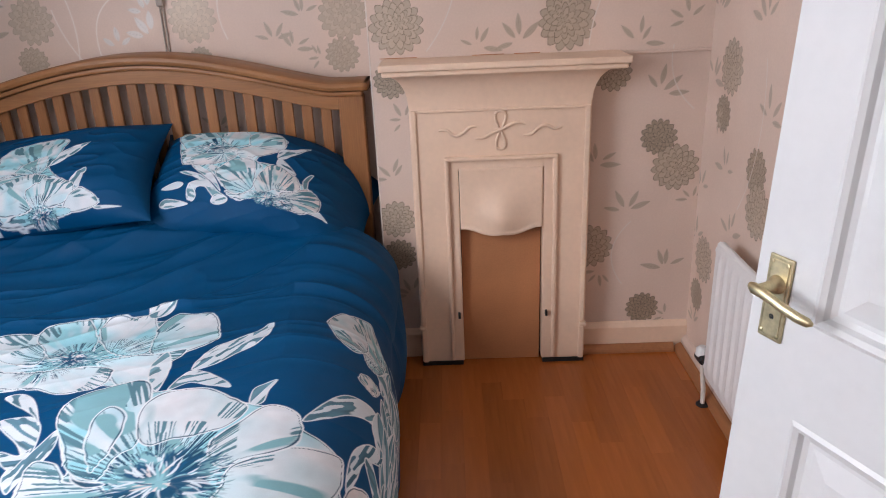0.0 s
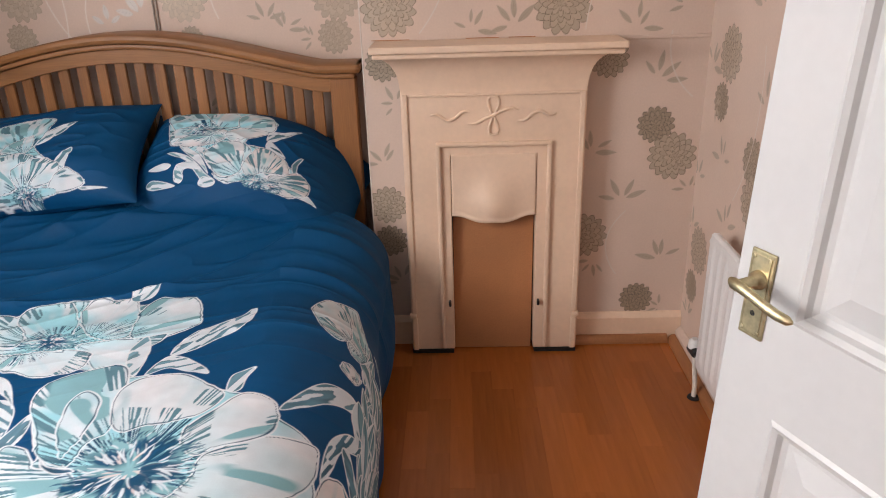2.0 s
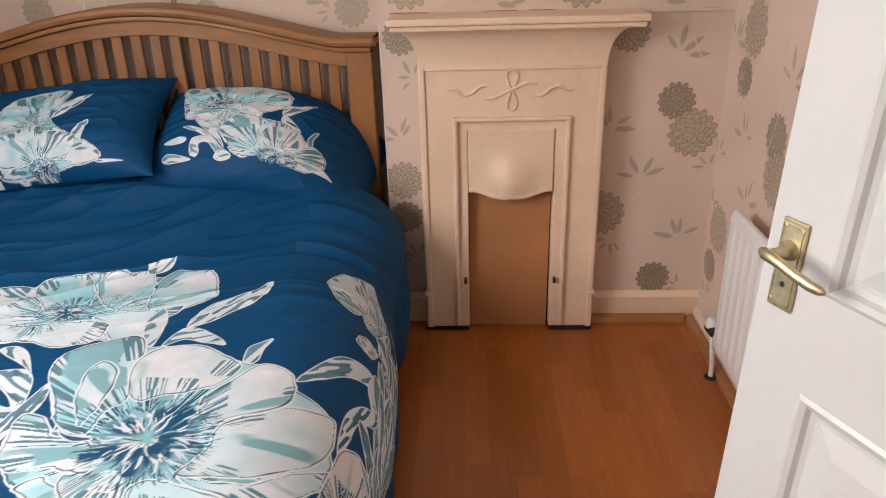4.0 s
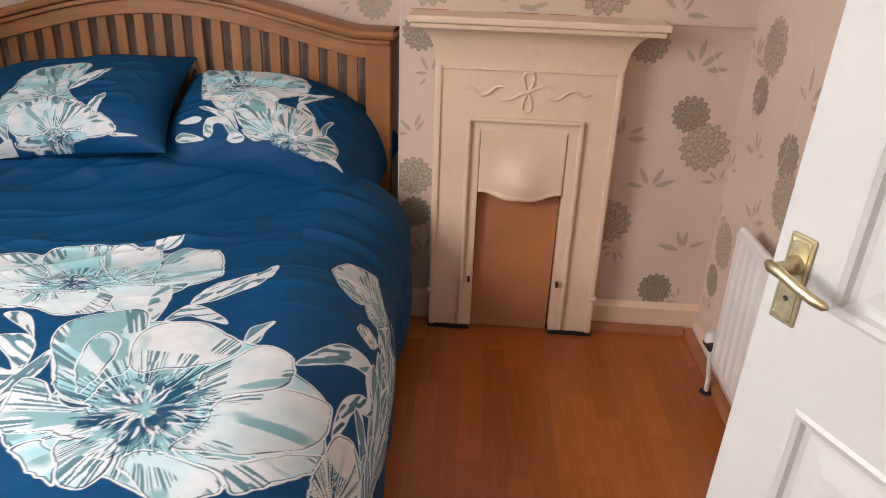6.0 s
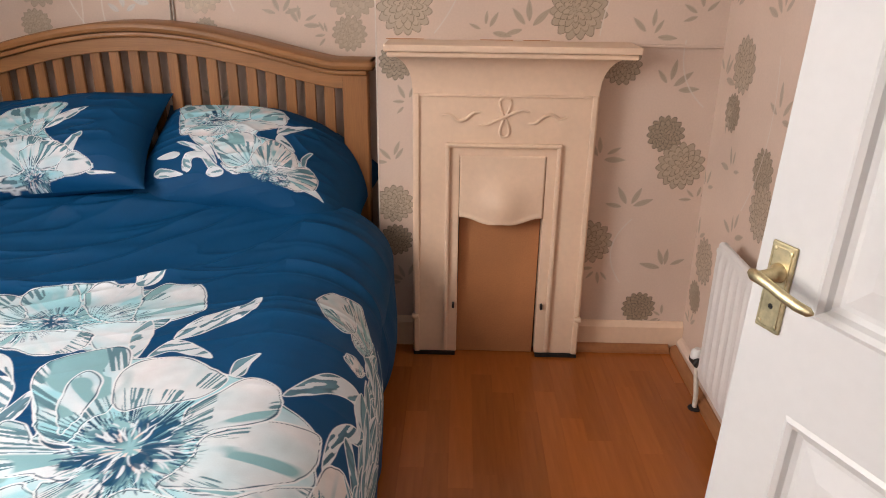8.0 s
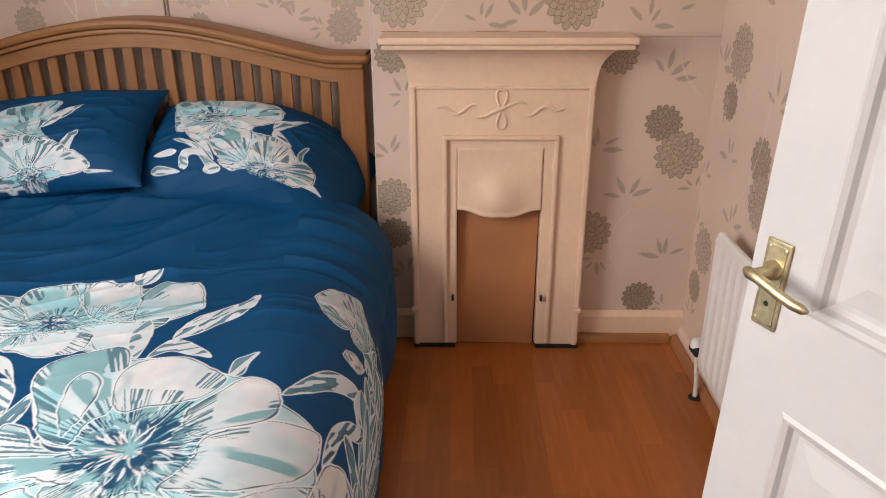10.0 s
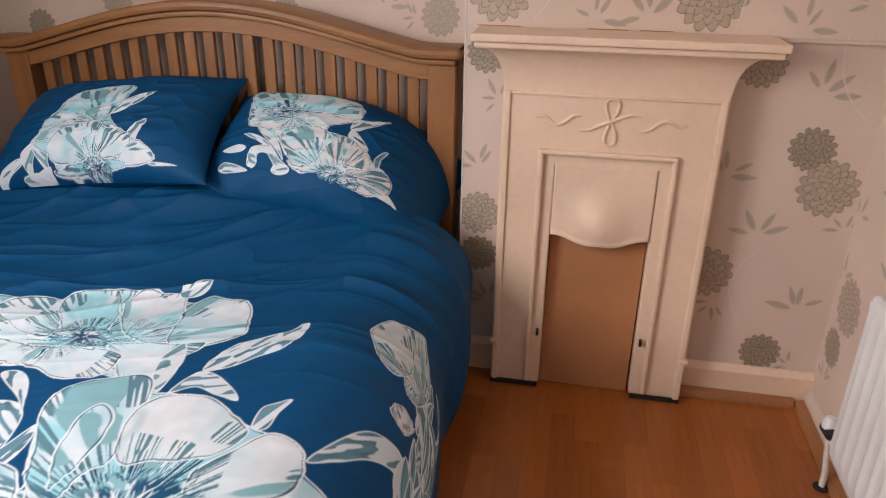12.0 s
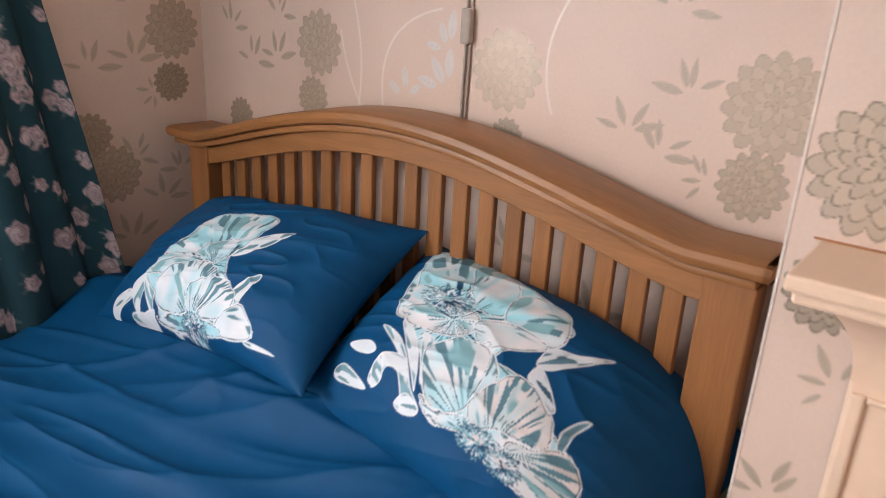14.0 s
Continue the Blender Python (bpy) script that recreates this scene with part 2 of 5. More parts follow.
def dahlia(pr, u, v, r, seed=0, dark=0.5, lined=1.0):
    ii = pr.near(u, v, r * 1.1)
    if ii is None:
        return
    x, y = pr.local(ii, u, v, seed * 1.7)
    rad, th = np.hypot(x, y), np.arctan2(y, x)
    fill = TAUPE * (1 - dark) * 1.06 + TAUPE_DARK * dark * 1.1
    line = TAUPE_DARK * (0.78 - 0.30 * dark)
    for k, (ring, n) in enumerate(((1.03, 15), (0.84, 14), (0.65, 12), (0.46, 9), (0.27, 6))):
        rad, th = np.hypot(x - r * 0.030 * k, y + r * 0.018 * k), np.arctan2(y + r * 0.018 * k, x - r * 0.030 * k)
        a = (th * n / math.tau + 0.5 * (k % 2)) % 1.0 - 0.5
        wob = 0.05 * (hash_noise(np.floor(th * n / math.tau + 0.5 * (k % 2)), th * 0, seed + k) - 0.5)
        tip = r * (ring + wob - 0.19 * (np.abs(a) * 2) ** 1.65)
        d = tip - rad
        pr.put(ii, d / SOFT + 0.5, fill * (1.0 + 0.10 * (k % 2)), 1.0)
        if lined:
            pr.put(ii, (1.1 - np.abs(d - 0.0010) / 0.0020) * lined, line, 1.0)
            gap = (1 - (0.5 - np.abs(a)) * rad / n * math.tau / 0.0017) * (d > 0) * (rad > r * (ring - 0.22))
            pr.put(ii, gap * 0.8 * lined, line, 1.0)


def leaf(pr, u, v, turn, length, width, colour, alpha=0.8, vein=True):
    cu, cv = u + math.cos(turn) * length / 2, v + math.sin(turn) * length / 2
    ii = pr.near(cu, cv, length * 0.62)
    if ii is None:
        return
    x, y = pr.local(ii, u, v, turn)
    t = np.clip(x / length, 0, 1)
    w = width * np.sin(np.pi * t ** 0.85) ** 0.8 * ((x > 0) & (x < length))
    d = w - np.abs(y)
    pr.put(ii, (d / SOFT + 0.5) * (w > 0), colour, alpha)
    if vein:
        pr.put(ii, (1 - np.abs(y) / 0.0012) * (w > 0) * 0.6, np.asarray(colour) * 0.75, alpha)


def sprig(pr, u, v, turn, size, seed=0, colour=None, n=4, wide=0.14):
    rng = random.Random(seed)
    colour = TAUPE * 0.93 if colour is None else colour
    for k in range(n):
        a = turn + (k - (n - 1) / 2) * 0.80 + rng.uniform(-0.2, 0.2)
        s = size * rng.uniform(0.50, 0.85)
        off = size * rng.uniform(0.15, 0.34)
        leaf(pr, u + math.cos(a) * off, v + math.sin(a) * off, a + rng.uniform(-0.25, 0.25), s, s * wide, colour)


def stem(pr, u0, v0, u1, v1, bow, colour, w=0.002, alpha=0.9):
    m = ((u0 + u1) / 2, (v0 + v1) / 2)
    r = math.hypot(u1 - u0, v1 - v0) * 0.7 + abs(bow)
    ii = pr.near(*m, r)
    if ii is None:
        return
    turn, half = math.atan2(v1 - v0, u1 - u0), math.hypot(u1 - u0, v1 - v0) / 2
    x, y = pr.local(ii, *m, turn)
    t = x / half
    d = np.abs(y - bow * (1 - t * t)) / np.sqrt(1 + (2 * bow * t / half) ** 2)
    pr.put(ii, (1.3 - d / w) * (np.abs(t) < 1), colour, alpha)


def papered(name, us, vs, place, draw, wall, label, flip=False):
    U, V = np.meshgrid(us, vs, indexing="ij")
    pr = Print(U, V, PAPER)
    draw(pr)
    fade = 0.5 + 0.5 * hash_noise(U * 6, V * 6, 5)
    pr.c[..., :3] *= (0.97 + 0.06 * fade)[..., None]
    P = np.stack(place(U, V), -1)
    return grid_mesh(name, P, M_PAPER, pr.c, wall, label, flip)


def steps(*spans):
    out = []
    for a, b, d in spans:
        out.append(np.linspace(a, b, max(2, int(round((b - a) / d)) + 1)))
    return np.unique(np.concatenate(out).round(5))


def draw_breast(pr):
    for u, v, r, s, dk in ((-0.028, 1.136, 0.083, 1, 0.15), (0.490, 1.132, 0.085, 2, 0.25), (0.794, 0.764, 0.058, 3, 0.75), (0.853, 0.662, 0.076, 4, 0.3),
                           (0.775, 0.156, 0.056, 5, 0.8), (0.585, 0.395, 0.075, 6, 0.35), (-0.066, 0.517, 0.062, 7, 0.25), (-0.062, 0.390, 0.054, 8, 0.75),
                           (-0.055, 0.975, 0.055, 9, 0.6), (0.635, 0.975, 0.060, 10, 0.4), (0.86, 1.42, 0.08, 11, 0.2), (0.22, 1.44, 0.07, 12, 0.5)):
        dahlia(pr, u, v, r, s, dk)
    for u, v, a, z, s in ((0.215, 1.065, 1.3, 0.075, 1), (0.350, 1.075, 2.0, 0.085, 2), (0.715, 1.06, 1.2, 0.085, 3), (0.86, 1.12, 2.2, 0.08, 4), (0.790, 0.905, 1.0, 0.085, 5),
                          (0.700, 0.515, 1.57, 0.085, 6), (0.845, 0.305, 1.9, 0.09, 7), (0.595, 0.68, 1.2, 0.08, 8), (-0.070, 0.66, 2.0, 0.07, 9), (-0.02, 0.85, 2.5, 0.06, 10),
                          (-0.03, 0.24, 2.4, 0.07, 11), (0.86, 0.120, 3.0, 0.05, 12), (0.92, 0.55, 2.0, 0.06, 13), (0.62, 0.3, 4.4, 0.06, 14), (0.12, 1.25, 1.2, 0.08, 15), (0.36, 1.25, 2.4, 0.08, 16)):
        sprig(pr, u, v, a, z, s)
    for u0, v0, u1, v1, bw in ((0.56, 1.06, 0.80, 1.40, 0.06), (0.06, 1.06, 0.16, 1.4, -0.04), (0.70, 0.25, 0.72, 0.48, 0.05), (0.90, 0.85, 0.82, 1.05, 0.03)):
        stem(pr, u0, v0, u1, v1, bw, PALE)


def draw_right(pr):
    for u, v, r, s, dk in ((2.245, 1.000, 0.078, 1, 0.25), (2.277, 0.862, 0.055, 2, 0.8), (2.005, 0.757, 0.062, 3, 0.6), (1.970, 0.655, 0.075, 4, 0.25), (2.318, 0.376, 0.075, 5, 0.25),
                           (2.352, 0.235, 0.055, 6, 0.7), (1.70, 1.0, 0.078, 7, 0.25), (1.74, 0.86, 0.055, 8, 0.8)):
        dahlia(pr, u, v, r, s, dk)
    for u, v, a, z, s in ((2.215, 0.70, 1.5, 0.08, 1), (2.405, 0.42, 1.2, 0.08, 2), (2.135, 0.53, 1.6, 0.09, 3), (1.965, 0.90, 1.9, 0.1, 4), (2.05, 1.14, 1.2, 0.09, 5), (2.40, 0.60, 1.5, 0.07, 6),
                          (2.38, 0.95, 2.2, 0.09, 7), (2.36, 0.13, 1.5, 0.06, 8), (2.32, 0.84, 3.3, 0.05, 9), (2.12, 0.32, 1.5, 0.07, 10), (2.38, 1.15, 1.8, 0.09, 11)):
        sprig(pr, u, v, a, z, s)
    stem(pr, 2.10, 0.62, 2.02, 1.05, 0.05, PALE)


def draw_alcove(pr):
    for u, v, r, s, dk in ((-1.276, 1.182, 0.076, 1, 0.1), (-1.300, 1.050, 0.052, 2, 0.25), (-0.732, 1.172, 0.080, 3, 0.05), (-1.592, 0.965, 0.05, 4, 0.7), (-0.222, 1.166, 0.083, 5, 0.2), (-0.235, 1.035, 0.058, 6, 0.35),
                           (-0.72, 1.04, 0.04, 7, 0.5)):
        dahlia(pr, u, v, r, s, dk, 0.35)
    for u, v, a, z, s in ((-1.535, 1.115, 1.4, 0.085, 1), (-1.43, 1.13, 1.5, 0.075, 2), (-1.42, 1.24, 1.2, 0.07, 3), (-0.465, 1.09, 1.5, 0.07, 6), (-0.36, 1.17, 1.9, 0.075, 7), (-0.40, 1.06, 1.2, 0.07, 8), (-0.31, 1.03, 2.9, 0.05, 9), (-0.4, 1.3, 1.2, 0.08, 10),
                          (-0.49, 0.72, 1.5, 0.08, 11), (-0.7, 0.8, 1.3, 0.08, 12), (-1.62, 1.20, 1.2, 0.07, 14)):
        sprig(pr, u, v, a, z, s)
    # these leaves are painted paler to imitate the window's reflection on the paper
    glint = np.array((0.66, 0.62, 0.58))
    for u, v, a, z, s in ((-0.995, 1.085, 1.7, 0.075, 4), (-0.880, 1.12, 2.1, 0.08, 5), (-0.880, 1.20, 2.2, 0.08, 13)):
        sprig(pr, u, v, a, z, s, glint, 3, 0.2)
    for u0, v0, u1, v1, bw in ((-1.06, 1.05, -0.90, 1.28, 0.07), (-1.14, 1.05, -1.17, 1.32, -0.02), (-1.13, 1.05, -1.20, 1.22, 0.01), (-0.62, 1.10, -0.60, 1.32, 0.03)):
        stem(pr, u0, v0, u1, v1, bw, PALE * 1.12, 0.0024)


def draw_left(pr):
    for u, v, r, s, dk in ((2.583, 1.184, 0.078, 1, 0.4), (2.570, 1.045, 0.052, 2, 0.8), (2.330, 0.920, 0.058, 3, 0.6), (2.384, 0.812, 0.075, 4, 0.35)):
        dahlia(pr, u, v, r, s, dk, 0.5)
    for u, v, a, z, s in ((2.345, 1.085, 1.5, 0.085, 1), (2.47, 1.10, 1.4, 0.085, 2), (2.45, 0.85, 0.9, 0.075, 3), (2.52, 1.02, 3.4, 0.06, 4), (2.42, 0.62, 1.5, 0.085, 5), (2.52, 0.72, 1.2, 0.08, 6), (2.58, 0.80, 2.0, 0.07, 7), (2.47, 1.25, 1.9, 0.07, 8)):
        sprig(pr, u, v, a, z, s, TAUPE)


FINE = 0.0029
SKIN = 0.002
papered("wallpaper", steps((EDGE, RIGHT, 0.0025)), steps((0.0, 0.10, 0.05), (0.10, 1.25, 0.0025), (1.25, 1.3, 0.01), (1.30, CEIL, 0.02)), lambda U, V: (U, U * 0 + BREAST - SKIN, V), draw_breast, wall_back, "pale pink-beige paper with taupe dahlias")
papered("wallpaper", steps((FRONT, 1.6, 0.05), (1.6, BREAST - SKIN, FINE)), steps((0.0, 0.10, 0.05), (0.10, 1.25, FINE), (1.25, CEIL, 0.02)), lambda U, V: (U * 0 + RIGHT - SKIN, U, V), draw_right, wall_right, "pale pink-beige paper with taupe dahlias", True)
papered("wallpaper", steps((LEFT, EDGE, FINE)), steps((0.0, 0.6, 0.05), (0.60, 1.40, FINE), (1.40, CEIL, 0.02)), lambda U, V: (U, U * 0 + ALCOVE - SKIN, V), draw_alcove, wall_alcove, "pale pink-beige paper with taupe dahlias")
papered("wallpaper", steps((WIN["y1"], 2.1, 0.02), (2.1, ALCOVE - SKIN, FINE)), steps((0.0, 0.5, 0.05), (0.5, 1.40, FINE), (1.40, CEIL, 0.02)), lambda U, V: (U * 0 + LEFT + SKIN, U, V), draw_left, wall_left, "pale pink-beige paper with taupe dahlias")
for y0, y1, z0, z1 in ((BACK, WIN["y1"], 0, WIN["z0"]), (BACK, WIN["y0"], WIN["z0"], WIN["z1"]), (BACK, WIN["y1"], WIN["z1"], CEIL)):
    papered("wallpaper", steps((y0, y1, 0.05)), steps((z0, z1, 0.05)), lambda U, V: (U * 0 + LEFT + SKIN, U, V), lambda pr: None, wall_left, "pale pink-beige paper")
papered("wallpaper", steps((BREAST - SKIN, ALCOVE - SKIN, 0.02)), steps((0, CEIL, 0.05)), lambda U, V: (U * 0 + EDGE - SKIN, U, V), lambda pr: None, wall_back, "pale pink-beige paper", True)

tagged(part("trim", box(EDGE - 0.0030, EDGE + 0.0015, BREAST - 0.0035, BREAST + 0.0015, 0.0, CEIL, 0.001), material("worn_paper_edge", (0.72, 0.64, 0.57), 0.6, var=0.1, scale=30)), "pale worn corner edge of the chimney breast", "corner edge", kind="structure")


# ---- chimney breast: painted cast-iron fireplace ----
FC, FY = 0.280, 2.345          # its centre line and the front of its plate


def fireplace():
    fp = root("fireplace", (FC, BREAST, 0), "cream-painted cast-iron bedroom fireplace with boarded opening", "fireplace")
    hw, ow = 0.281, 0.134
    # face plate in one casting, its opening left free
    u = [(FC - hw, 0.012), (FC - ow, 0.012), (FC - ow, 0.70), (FC + ow, 0.70), (FC + ow, 0.012), (FC + hw, 0.012), (FC + hw, 0.92), (FC - hw, 0.92)]
    part("face_plate", extrude_outline(u, "y", FY, BREAST - 0.003, 0.004), M_CREAM, fp, "cream gloss paint over iron")
    # hollow flare under the shelf
    prof = [(BREAST - 0.003, 0.905), (FY, 0.905)]
    for k in range(1, 11):
        a = k / 10 * math.pi / 2
        prof.append((FY - 0.062 * (1 - math.cos(a)), 0.905 + 0.102 * math.sin(a)))
    prof.append((BREAST - 0.003, 1.007))
    own = bmesh.new()
    rows = []
    for k, (y, z) in enumerate(prof):
        out = max(0.0, (FY - y)) * 1.05
        rows.append((own.verts.new((FC - hw - out, y, z)), own.verts.new((FC + hw + out, y, z))))
    for k in range(len(rows)):
        j = (k + 1) % len(rows)
        own.faces.new((rows[k][0], rows[k][1], rows[j][1], rows[j][0]))
    own.faces.new([r[0] for r in rows][::-1])
    own.faces.new([r[1] for r in rows])
    part("cornice", own, M_CREAM, fp, smooth=True)
    # shelf in two steps
    part("mantel_shelf", box(FC - 0.358, FC + 0.376, 2.258, BREAST - 0.003, 1.022, 1.042, 0.004), M_CREAM, fp)
    part("shelf_moulding", box(FC - 0.350, FC + 0.368, 2.268, BREAST - 0.003, 1.006, 1.0215, 0.005), M_CREAM, fp)
    # raised frame round the upper field and down the outer edges
    def bead(x0, x1, z0, z1, d=0.008):
        return box(x0, x1, FY - d, FY + 0.002, z0, z1, 0.0035)
    for sx in (-1, 1):
        x = FC + sx * 0.2685
        part("edge_bead", bead(x - 0.0085, x + 0.0085, 0.155, 0.893, 0.007), M_CREAM, fp)
        part("plinth_bead", box(x - 0.0095, x + 0.0095, FY - 0.009, FY + 0.002, 0.013, 0.137, 0.004), M_CREAM, fp)
        part("collar", box(FC + sx * 0.2735 - 0.012, FC + sx * 0.2735 + 0.012, FY - 0.014, FY + 0.01, 0.138, 0.152, 0.004), M_CREAM, fp)
    part("field_bead", bead(FC - 0.260, FC + 0.260, 0.884, 0.893, 0.006), M_CREAM, fp)
    # stepped moulding round the opening
    for k, (w, top, d, t) in enumerate(((0.179, 0.745, 0.014, 0.014),)):
        for sx in (-1, 1):
            x0, x1 = sorted((FC + sx * w, FC + sx * (w - t)))
            part("jamb_moulding", box(x0, x1, FY - d, FY + 0.002, 0.02, top, 0.005), M_CREAM, fp)
        part("head_moulding", box(FC - w, FC + w, FY - d - 0.0008, FY + 0.002, top - t, top, 0.005), M_CREAM, fp)
    # hood: bowed plate with a wavy lower lip
    nx, nz = 41, 26
    P = np.zeros((nx, nz, 3))
    for i in range(nx):
        u = i / (nx - 1) * 2 - 1
        lip = 0.506 - 0.024 * math.cos(u * math.pi / 2) ** 2 + 0.006 * math.cos(u * math.pi * 2) * (1 - abs(u))
        for j in range(nz):
            v = j / (nz - 1)
            z = lip + v * (0.705 - lip)
            bow = 0.034 * math.exp(-(u / 0.5) ** 2) * math.exp(-((z - 0.535) / 0.075) ** 2) + (0.006 if v < 0.04 else 0)
            P[i, j] = (FC + u * 0.1330, FY - 0.002 - bow, z)
    hood = grid_mesh("hood", P, M_CREAM, None, fp, "bowed hood with a wavy lip")
    mod = hood.modifiers.new("thick", "SOLIDIFY")
    mod.thickness, mod.offset = 0.006, -1
    # ribbon in relief: an upright knot of two loops, a band across it and a waving tail on each side
    def relief(name, pts, r, n=8):
        c, out = [Vector((FC + x, FY - 0.0015, 0.822 + z)) for x, z in pts], []
        for k in range(len(c) - 1):
            a, b, d, e = c[max(k - 1, 0)], c[k], c[k + 1], c[min(k + 2, len(c) - 1)]
            for q in range(n):
                t = q / n
                out.append(0.5 * (2 * b + (d - a) * t + (2 * a - 5 * b + 4 * d - e) * t * t + (3 * b - 3 * d + e - a) * t ** 3))
        out.append(c[-1])
        m = len(out) - 1
        part(name, tube(out, [r * (0.35 + 0.65 * math.sin(math.pi * k / m) ** 0.5) for k in range(m + 1)], 8), M_CREAM, fp, smooth=True)
    knot = [(FC + 0.017 * math.sin(2 * a) * (1.0 if math.cos(a) > 0 else 0.85), FY - 0.0015, 0.824 + 0.060 * math.cos(a)) for a in [k / 40 * math.tau for k in range(41)]]
    part("ribbon_knot", tube(knot, 0.0042, 8), M_CREAM, fp, smooth=True)
    relief("ribbon_band", ((-0.078, -0.022), (-0.052, -0.020), (-0.026, -0.006), (0.0, 0.004), (0.026, 0.016), (0.052, 0.024), (0.076, 0.018)), 0.0054)
    relief("ribbon_tail", ((-0.192, 0.006), (-0.168, 0.008), (-0.142, -0.010), (-0.118, -0.004), (-0.096, 0.014), (-0.074, 0.016)), 0.0052)
    relief("ribbon_tail", ((0.072, -0.016), (0.094, -0.014), (0.118, 0.006), (0.142, 0.012), (0.168, 0.000), (0.190, 0.006)), 0.0052)
    for sx in (-1, 1):
        part("lug", box(FC + sx * 0.147 - 0.004, FC + sx * 0.147 + 0.004, FY - 0.021, FY - 0.004, 0.186, 0.204, 0.002), M_BLACK, fp, "small dark iron lug")
        # solid near-black strip stands in for the shade under the foot
        part("foot_gap", box(FC + sx * 0.209 - 0.071, FC + sx * 0.209 + 0.071, FY - 0.006, BREAST - 0.01, 0.0, 0.0118), M_NEAR_BLACK, fp, "near-black strip for the shade in the chipped gap at the foot")
    # shade inside the crack is put in as a thin near-black strip
    part("wall_gap", box(FC - hw - 0.0035, FC - hw - 0.0003, BREAST - 0.012, BREAST - 0.0025, 0.62, 0.945), M_NEAR_BLACK, fp, "near-black strip for the shade in the crack along the casting")
    for x0, x1 in ((-0.365, -0.25), (-0.08, 0.02), (0.05, 0.13)):
        part("shelf_crack", box(FC + x0, FC + x1, BREAST - 0.0065, BREAST - 0.0025, 1.0422, 1.0442), M_BOARD, fp, "brown crack behind the shelf")
    part("fire_recess", box(FC - 0.135, FC + 0.135, FY + 0.050, BREAST - 0.004, 0.002, 0.69), M_NEAR_BLACK, fp, "near-black block behind the board")
    return fp


fireplace()
_bd = box(-0.1315, 0.1315, -0.004, 0.0, 0, 0.535, 0.001)
board = part("fireplace_board", _bd, M_BOARD)
board.matrix_basis = pose(FC - 0.003, FY + 0.030, 0.002, -1.2, 0.35, 0)
tagged(board, "brown hardboard sheet closing the fireplace opening", "board")


# ---- skirting and floor beading ----
SK = 0.018
M_BATTEN = material("papered_batten", PAPER, 0.5, var=0.04)
def skirting(name, x0, x1, y0, y1, axis, face, tall=0.106):
    if axis == "x":
        prof = [(face, 0.0), (face - SK, 0.0), (face - SK, tall - 0.018), (face - SK * 0.4, tall - 0.004), (face, tall)]
        return part(name, extrude_outline(prof, "x", x0, x1), M_CREAM)
    prof = [(face, 0.0), (face - SK, 0.0), (face - SK, tall - 0.018), (face - SK * 0.4, tall - 0.004), (face, tall)]
    return part(name, extrude_outline(prof, "y", y0, y1), M_CREAM)


tagged(skirting("baseboard", 0.564, RIGHT - 0.003, 0, 0, "x", BREAST - 0.003), "cream-painted low skirting board", "skirting board", kind="structure")
tagged(skirting("baseboard", EDGE, -0.006, 0, 0, "x", BREAST - 0.003), "cream-painted low skirting board, chipped", "skirting board", kind="structure")
_pb = skirting("baseboard", 0, 0, FRONT, BREAST - 0.024, "y", RIGHT - 0.003, 0.055)
_pb.data.materials[0] = M_BATTEN
tagged(_pb, "low skirting papered over in pale beige", "skirting board", kind="structure")


def quarter(r=0.026):
    return [(0, 0)] + [(-r * math.cos(a), r * math.sin(a)) for a in [k / 6 * math.pi / 2 for k in range(7)]]


_f = BREAST - 0.003 - SK - 0.001
tagged(part("trim", extrude_outline([(_f + p[0], p[1]) for p in quarter()], "x", 0.566, RIGHT - 0.05), M_BEAD), "wood-effect scotia beading along the skirting", "beading", kind="structure")
_f = RIGHT - 0.003 - SK - 0.001
tagged(part("trim", extrude_outline([(_f + p[0], p[1]) for p in quarter()], "y", FRONT, BREAST - 0.028), M_BEAD), "wood-effect scotia beading along the skirting", "beading", kind="structure")
tagged(part("trim", box(0.660, RIGHT - 0.004, BREAST - 0.010, BREAST - 0.0025, 1.028, 1.038, 0.002), M_BATTEN), "thin papered-over ledge at mantel height", "ledge", kind="structure")


# ---- bed ----
def crown(x):
    """Height of the headboard's top line."""
    t = (x + 0.925) / 0.66
    return 0.953 + 0.011 * max(-1.0, min(1.0, t)) + 0.121 * (0.5 + 0.5 * math.cos(math.pi * max(-1, min(1, t)))) ** 0.60


